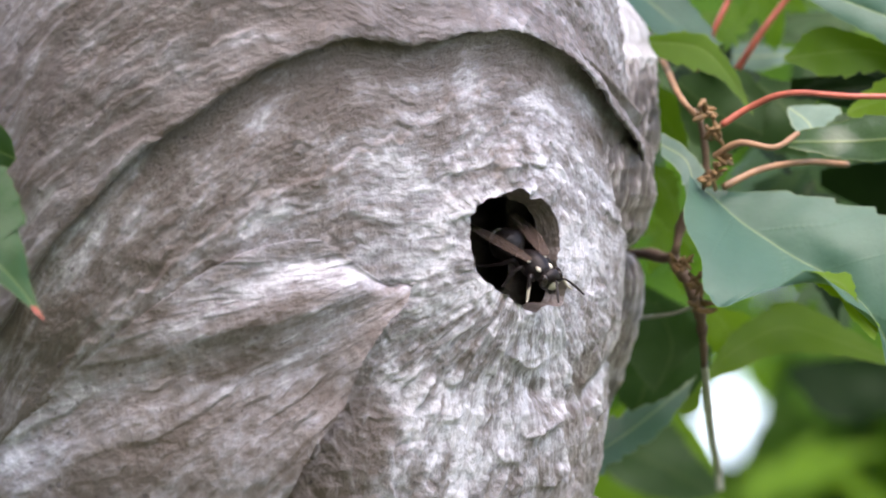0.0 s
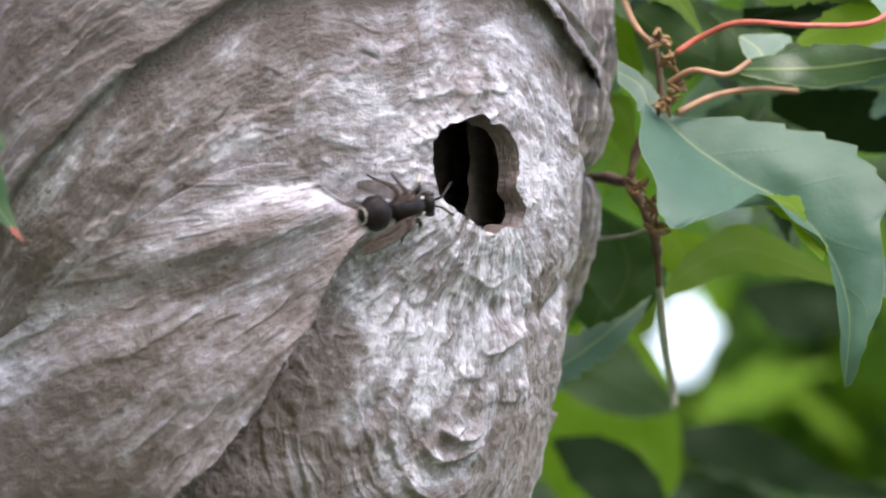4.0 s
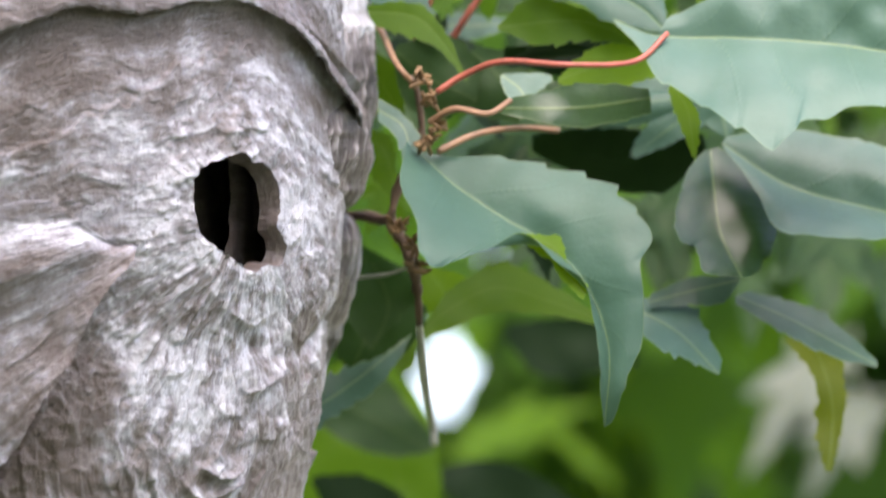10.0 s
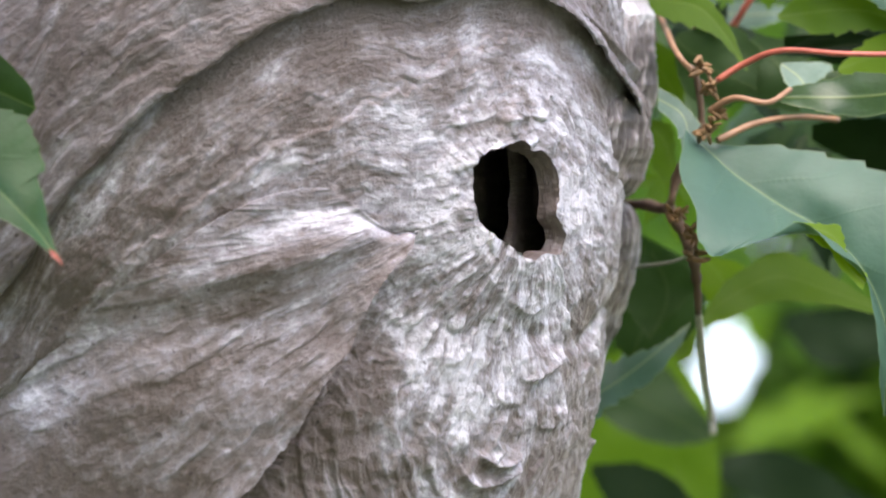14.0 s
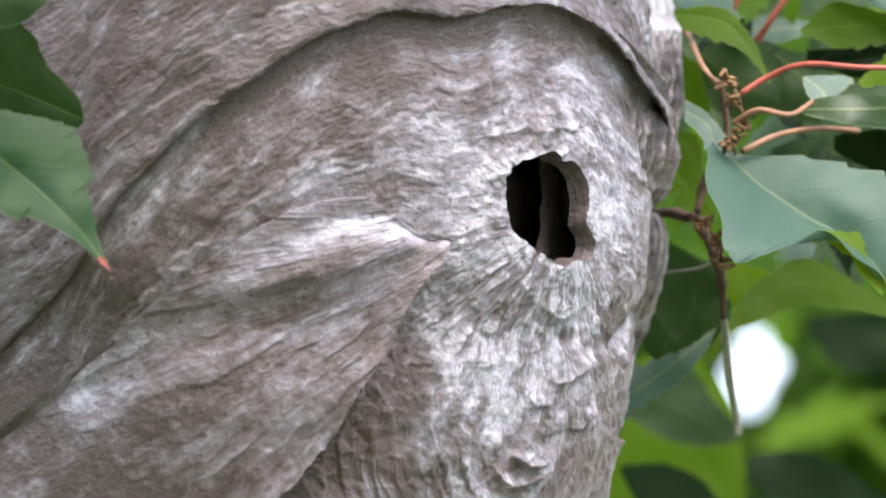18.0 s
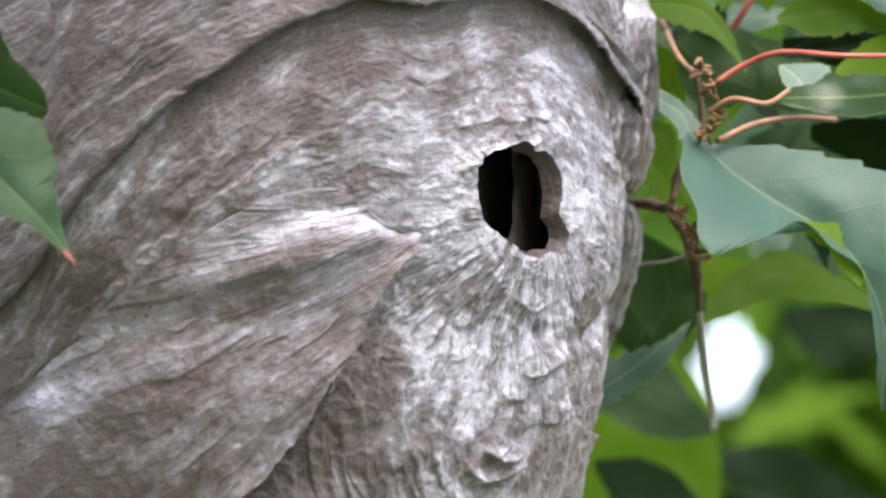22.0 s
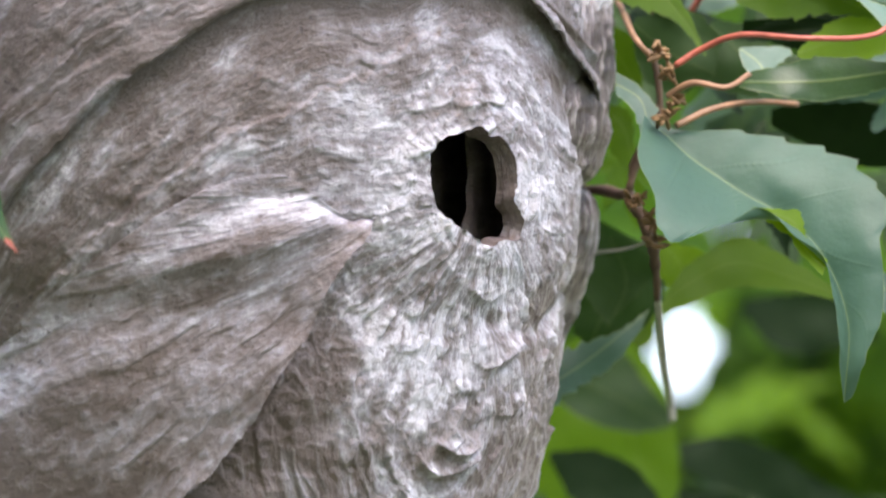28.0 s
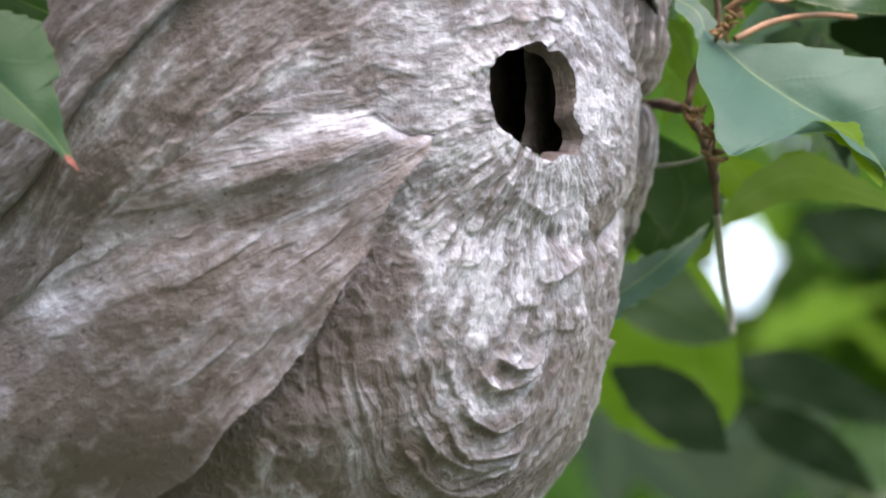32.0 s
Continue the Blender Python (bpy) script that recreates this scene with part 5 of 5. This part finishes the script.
# ---- hornets ----
BIG = 1.18      # the hornets are about 18 mm long


def ball(bm, centre, size, turn=(0, 0, 0), sub=3):
    m = Matrix.Translation(Vector(centre) * 1e-3) @ Euler([radians(x) for x in turn]).to_matrix().to_4x4() @ Matrix.Diagonal((*[x * 1e-3 for x in size], 1))
    bmesh.ops.create_icosphere(bm, subdivisions=sub, radius=1.0, matrix=m)


def tube_part(name, points, radii, material, parent, sides=7, label=""):
    q = spline(points, 5 * len(points)) * 1e-3
    v, f = tube(q, np.asarray(radii, float) * 1e-3, sides)
    return attach(name, mesh_from(name, v, f, material), parent, label)


def abdomen_mesh():
    """Drop-shaped hind body of overlapping plates, from the waist back to a point."""
    rows, sides = 60, 28
    t = np.linspace(0, 1, rows)
    rad = 2.95 * np.sin(np.pi * t ** 1.0) ** 0.75 * (1 - 0.12 * t)
    rad = rad * (1 + 0.03 * ((t * 5.2) % 1.0))
    an = np.linspace(0, 2 * np.pi, sides, endpoint=False)
    x = -3.3 - 6.1 * t
    y = rad[:, None] * np.cos(an)[None]
    z = 0.92 * rad[:, None] * np.sin(an)[None] - 0.5 * t[:, None]
    v = np.stack([np.repeat(x[:, None], sides, 1), y, z], -1).reshape(-1, 3) * 1e-3
    return v, grid_faces(rows, sides, True)


def wing_mesh(side):
    """A long folded wing with a thick front edge and veins standing proud."""
    n, w = 40, 9
    t = np.linspace(0, 1, n)[:, None]
    c = np.linspace(-0.5, 0.5, w)[None]
    chord = 2.7 * np.sin(np.pi * np.clip(t * 0.86 + 0.1, 0, 1)) ** 0.6
    along = -11.6 * t + 0 * c
    across = chord * (c + 0.1) + 0.6 * t
    lift = 0.35 * np.sin(t * 3) + 0.10 * np.cos(c * 18) + 0.05 * fbm(t * 9, c * 5, 3)
    a = radians(9) * side
    x = along * math.cos(a) - across * side * math.sin(a) * 0 + 0
    y = -along * math.sin(a) + across * side
    v = np.stack([x, y, lift + 0.03 * along], -1).reshape(-1, 3) * 1e-3
    return v, grid_faces(n, w)


def build_hornet():
    ob = tagged(new("hornet"), label="black and ivory bald-faced hornet with smoky wings", category="hornet", group="hornets at the nest")
    bm = bmesh.new()
    ball(bm, (0, 0, 0), (3.1, 2.1, 2.0))
    ball(bm, (-2.0, 0, -0.2), (1.6, 1.6, 1.5))
    ball(bm, (-3.2, 0, -0.4), (0.9, 0.55, 0.5), sub=2)
    thorax = part("thorax", bm, chitin, ob)
    for y in (-1, 1):
        bm = bmesh.new()
        ball(bm, (0.2, 1.55 * y, 1.25), (0.3, 0.42, 0.2), sub=2)
        part("wing_spot", bm, ivory, thorax, "ivory spot by the wing root")
        bm = bmesh.new()
        ball(bm, (2.1, 1.15 * y, 0.95), (0.55, 0.42, 0.24), (0, 20, 0), sub=2)
        part("collar_spot", bm, ivory, thorax, "ivory collar mark")
    v, f = abdomen_mesh()
    abdomen = attach("abdomen", mesh_from("abdomen", v, f, chitin), ob)
    for x, r in ((-8.75, 1.3),):
        q = [(x - 0.05 * abs(math.sin(k)), r * math.cos(k), r * 0.93 * math.sin(k) - 0.5 * (-x - 3.3) / 6.1) for k in np.linspace(0, 2 * math.pi, 30)]
        v, f = tube(np.array(q) * 1e-3, 0.13e-3, 6)
        attach("band", mesh_from("band", v, f, ivory), abdomen, "ivory band")
    bm = bmesh.new()
    ball(bm, (3.8, 0, -0.1), (1.15, 1.95, 1.75))
    head = part("head", bm, chitin, ob)
    bm = bmesh.new()
    ball(bm, (4.55, 0, -0.55), (0.62, 0.95, 1.05))
    part("face", bm, ivory, head, "ivory face plate")
    for y in (-1, 1):
        bm = bmesh.new()
        ball(bm, (4.0, 1.45 * y, 0.15), (0.75, 0.62, 1.1), (0, 0, 18 * y))
        part("eye", bm, eye_black, head, "dark compound eye")
        tube_part("antenna", [(4.8, 0.4 * y, 0.4), (5.9, 0.9 * y, 1.1), (7.4, 1.8 * y, 0.6), (8.9, 2.6 * y, -0.2)], (0.2, 0.17, 0.2, 0.16), chitin, head)
        bm = bmesh.new()
        ball(bm, (4.8, 0.4 * y, -1.5), (0.45, 0.3, 0.5), (0, -25, -20 * y), sub=2)
        part("mandible", bm, chitin, head)
        v, f = wing_mesh(y)
        wing = attach("wing", mesh_from("wing", v, f, wing_mat), ob, "smoky brown wing")
        wing.location = Vector((0.4, 1.5 * y, 1.7)) * 1e-3
    for k, (x0, x1, x2, wide_) in enumerate(((1.6, 3.0, 4.6, 4.6), (0.0, -0.4, -0.2, 5.6), (-1.4, -3.2, -6.0, 5.4))):
        for y in (-1, 1):
            hip = np.array((x0, 1.2 * y, -1.2))
            pts = np.array([(x0, 1.2 * y, -1.2), (x0 * 0.6 + x1 * 0.4, 2.6 * y, 0.1), (x1, wide_ * 0.72 * y, -0.9), (x2 * 0.7 + x1 * 0.3, wide_ * 0.9 * y, -2.3), (x2, wide_ * y, -2.6)]) - hip
            leg = tube_part("leg", pts, (0.42, 0.48, 0.30, 0.20, 0.12), chitin, ob, 6)
            leg.location = Vector(hip) * 1e-3
            tube_part("tarsus", [p for p in (pts[2] * 0.98, pts[3], pts[4])], (0.3, 0.24, 0.14), ivory if k == 0 else chitin, leg, 6)
    return ob


def skin_pose(u, v, heading, lift):
    """A pose on the nest's skin: heading in degrees (0 right, 90 up), lift in tenths of a millimetre."""
    a = float(angle_of(u, v))
    p = Vector(on_nest(a, v, lift))
    ta = Vector(on_nest(a + 0.02, v, lift)) - p
    tv = Vector(on_nest(a, v - 8.0, lift)) - p
    n = ta.cross(tv).normalized()
    c, s = math.cos(radians(heading)), math.sin(radians(heading))
    det = ta.x * tv.z - tv.x * ta.z
    f = (ta * ((c * tv.z - s * tv.x) / det) + tv * ((s * ta.x - c * ta.z) / det)).normalized()
    return turned(p, f, n)


def turned(p, f, n):
    f = Vector(f).normalized()
    y = Vector(n).cross(f).normalized()
    z = f.cross(y)
    m = Matrix((f, y, z)).transposed().to_4x4()
    m.translation = p
    return m


def air(u, v, d, forward, up=(0, -0.5, 0.85)):
    return turned(Vector(place(u, v, d)), forward, up)


INSIDE, DEEPER = (620, 480, 15), (540, 560, 22)      # the dark of the nest, behind the walls round the entrance
OUT, IN = (0.79, -0.62, 0.0), (-0.79, 0.62, 0.0)


def motions():
    hornet = build_hornet()
    hornet.scale = (BIG, BIG, BIG)
    second = copy_thing(hornet, Matrix())
    third = copy_thing(hornet, Matrix())
    away = air(4200, -500, 500, (1, 0.4, 0.1))
    def step_legs(ob, spans):
        """Swings the legs to and fro in two sets of three while the animal walks."""
        legs = [o for o in ob.children if o.name.startswith("leg")]
        for k, leg in enumerate(legs):
            side = 1 if leg.location.y > 0 else -1
            home = leg.location.copy()
            rows = [(0.0, 0.0)]
            for t0, t1 in spans:
                n = int((t1 - t0) / 0.1)
                rows += [(t0 + 0.1 * j, 17.0 * math.sin(2 * math.pi * 3.1 * 0.1 * j + math.pi * (k % 2 + k // 2)) * (0 < j < n)) for j in range(n + 1)]
            rows.append((32.0, 0.0))
            walk(leg, [(t, Matrix.Translation(home) @ pose(0, 0, 0, 0, 0, swing * side)) for t, swing in rows])

    # leaves the entrance at the start, comes back from above near the end and goes in
    walk(hornet, [
        (0.0, air(945, 470, 1, (0.62, -0.45, -0.62), (0.35, -0.75, 0.55))), (0.1, air(958, 480, -1, (0.62, -0.45, -0.62), (0.35, -0.75, 0.55))),
        (0.2, air(974, 496, -5, (0.7, -0.45, -0.5), (0.35, -0.75, 0.55))), (0.3, air(1040, 510, -12, (0.9, -0.4, -0.1))), (0.4, air(1320, 520, -20, (1, -0.1, 0.1))),
        (0.6, air(2600, 380, 60, (1, 0.2, 0.2))), (1.2, away), (23.5, away), (24.2, air(1500, -900, 10, (-0.4, 0, -0.9), (0.4, -0.9, 0))),
        (24.5, air(1100, -150, -8, (-0.25, 0, -0.95), (0.3, -0.95, 0))), (24.6, air(1068, 56, -8, (-0.1, 0.1, -0.98), (0.5, -0.85, 0))), (24.7, air(1085, 344, -3, (-0.2, 0.1, -0.95), (0.6, -0.8, 0))),
        (24.8, air(1046, 540, 6, (-0.6, 0.7, -0.2), (0.5, 0.1, 0.85))), (24.9, skin_pose(1000, 562, 135, 45)), (25.0, skin_pose(968, 553, 116, 47)), (25.1, skin_pose(950, 528, 125, 46)),
        (25.2, air(962, 512, 0, (-0.35, 0.45, 0.7), (0.6, -0.5, 0.6))), (25.3, air(938, 498, 4, (-0.1, -0.2, 0.3), (0.5, -0.5, 0.7))), (25.4, air(925, 490, 6, (0.45, -0.6, -0.35), (0.3, -0.5, 0.8))),
        (25.5, air(900, 482, 9, (0.55, -0.6, -0.3), (0.2, -0.4, 0.9))), (25.9, air(780, 470, 18, OUT, (0, 0, 1))), (26.6, air(*DEEPER, OUT, (0, 0, 1))), (32.0, air(*DEEPER, OUT, (0, 0, 1)))])
    # walks in from beside the view, goes in, comes out later and flies off
    walk(second, [
        (0.0, skin_pose(-330, 800, -10, 60)), (1.6, skin_pose(-180, 760, 10, 62)), (2.2, skin_pose(-20, 690, 0, 62)), (2.5, skin_pose(66, 672, -8, 64)), (2.6, skin_pose(96, 697, -10, 64)), (2.8, skin_pose(150, 708, 8, 66)),
        (3.0, skin_pose(285, 662, 18, 66)), (3.1, skin_pose(328, 644, 14, 66)), (3.2, skin_pose(376, 630, 4, 66)), (3.3, skin_pose(424, 608, 6, 66)), (3.4, skin_pose(475, 601, 12, 64)),
        (3.5, skin_pose(548, 588, 24, 62)), (3.8, skin_pose(680, 540, 22, 58)), (4.1, skin_pose(790, 490, 15, 46)), (4.3, skin_pose(835, 470, 5, 42)),
        (4.5, air(880, 462, -2, (0.55, 0.6, 0.0), (0.5, -0.5, 0.6))), (4.7, air(880, 462, 8, (-0.3, 0.9, 0.0), (0, 0, 1))), (5.0, air(760, 470, 20, IN, (0, 0, 1))), (5.4, air(*INSIDE, IN, (0, 0, 1))), (8.0, air(*INSIDE, (0.3, 0.9, 0), (0, 0, 1))),
        (11.0, air(*INSIDE, (0.95, 0.1, 0), (0, 0, 1))), (12.2, air(700, 480, 26, OUT, (0, 0, 1))), (12.7, air(840, 515, 16, (0.65, -0.5, -0.4), (0.2, -0.5, 0.8))), (13.0, air(898, 508, 6, (0.65, -0.45, -0.45), (0.3, -0.6, 0.7))),
        (13.2, air(915, 500, 4, (0.7, -0.45, -0.4), (0.3, -0.6, 0.7))), (13.3, air(950, 505, -2, (0.85, -0.4, -0.15), (0.3, -0.7, 0.6))), (13.4, air(978, 512, -6, (0.9, -0.35, 0.05), (0.2, -0.7, 0.7))),
        (13.5, air(1204, 558, -14, (1, -0.1, 0.05))), (13.6, air(1750, 560, -10, (1, 0, 0.1))), (14.0, air(3600, 300, 200, (1, 0.2, 0.2))), (16.0, away), (32.0, away)])
    # climbs from below, goes in, looks out twice
    walk(third, [
        (0.0, skin_pose(-300, 1050, 20, 55)), (11.0, skin_pose(-240, 1060, 15, 55)), (13.0, skin_pose(-60, 1090, 20, 55)), (13.8, skin_pose(120, 1130, 45, 58)), (14.1, skin_pose(185, 1062, 60, 60)), (14.2, skin_pose(205, 1020, 62, 60)), (14.3, skin_pose(214, 1012, 64, 60)),
        (14.4, skin_pose(226, 980, 60, 60)), (14.5, skin_pose(250, 942, 52, 62)), (14.9, skin_pose(430, 770, 42, 64)), (15.3, skin_pose(650, 600, 38, 58)), (15.6, skin_pose(800, 490, 25, 46)),
        (15.8, air(868, 440, 0, (0.3, 0.7, 0), (0.5, -0.4, 0.7))), (16.0, air(880, 440, 14, (-0.7, 0.6, 0.2), (0, -0.2, 0.95))), (16.2, air(890, 440, 12, (-0.85, -0.2, 0.3), (0.1, -0.5, 0.85))),
        (16.5, air(840, 412, -11, (-0.45, -0.8, 0.4), (0.5, 0.0, 0.85))), (16.6, air(848, 415, -7, (-0.45, -0.8, 0.35), (0.45, 0.0, 0.85))), (16.7, air(866, 424, 4, (-0.45, -0.8, 0.25), (0.3, -0.1, 0.9))), (16.8, air(885, 432, 14, (-0.45, -0.8, 0.1), (0.1, -0.3, 0.9))),
        (17.0, air(878, 442, 19, (-0.3, -0.9, 0.0), (0, -0.2, 0.95))), (17.2, air(800, 450, 26, (-0.1, -0.95, 0.0), (0, 0, 1))), (17.8, air(*INSIDE, (0.2, -0.9, 0), (0, 0, 1))), (28.5, air(*INSIDE, OUT, (0, 0, 1))),
        (29.5, air(770, 500, 22, OUT, (0, -0.3, 0.95))), (29.8, air(855, 500, 13, (0.65, -0.5, -0.35), (0.3, -0.5, 0.75))), (30.0, air(862, 488, 11, (0.65, -0.5, -0.4), (0.3, -0.5, 0.75))), (30.5, air(880, 486, 8, (0.65, -0.45, -0.5), (0.35, -0.6, 0.65))),
        (31.0, air(906, 466, -1, (0.66, -0.4, -0.62), (0.35, -0.75, 0.5))), (31.3, air(900, 478, 5, (0.6, -0.45, -0.6), (0.35, -0.7, 0.55))), (31.5, air(880, 492, 9, (0.6, -0.5, -0.5), (0.3, -0.6, 0.65))), (31.8, air(790, 500, 20, OUT, (0, 0, 1))), (32.0, air(640, 490, 32, OUT, (0, 0, 1)))])
    def open_wings(ob, rows):
        """Spreads the wings sideways about their roots, degrees over the seconds."""
        for wing in [o for o in ob.children if o.name.startswith("wing")]:
            home = wing.location.copy()
            side = 1 if home.y > 0 else -1
            walk(wing, [(t, Matrix.Translation(home) @ pose(0, 0, 0, 0, 0, -spread * side)) for t, spread in rows])

    open_wings(hornet, [(0.0, 2), (0.2, 4), (0.3, 60), (0.8, 70), (24.6, 70), (24.8, 16), (25.0, 2), (32.0, 2)])
    open_wings(second, [(0.0, 20), (2.4, 14), (3.0, 15), (3.6, 12), (4.2, 5), (13.2, 2), (13.4, 50), (13.6, 70), (32.0, 70)])
    open_wings(third, [(0.0, 18), (13.0, 18), (15.4, 18), (15.9, 3), (32.0, 2)])
    step_legs(hornet, [(24.9, 25.5)])
    step_legs(second, [(1.6, 4.6)])
    step_legs(third, [(13.0, 15.8)])


motions()
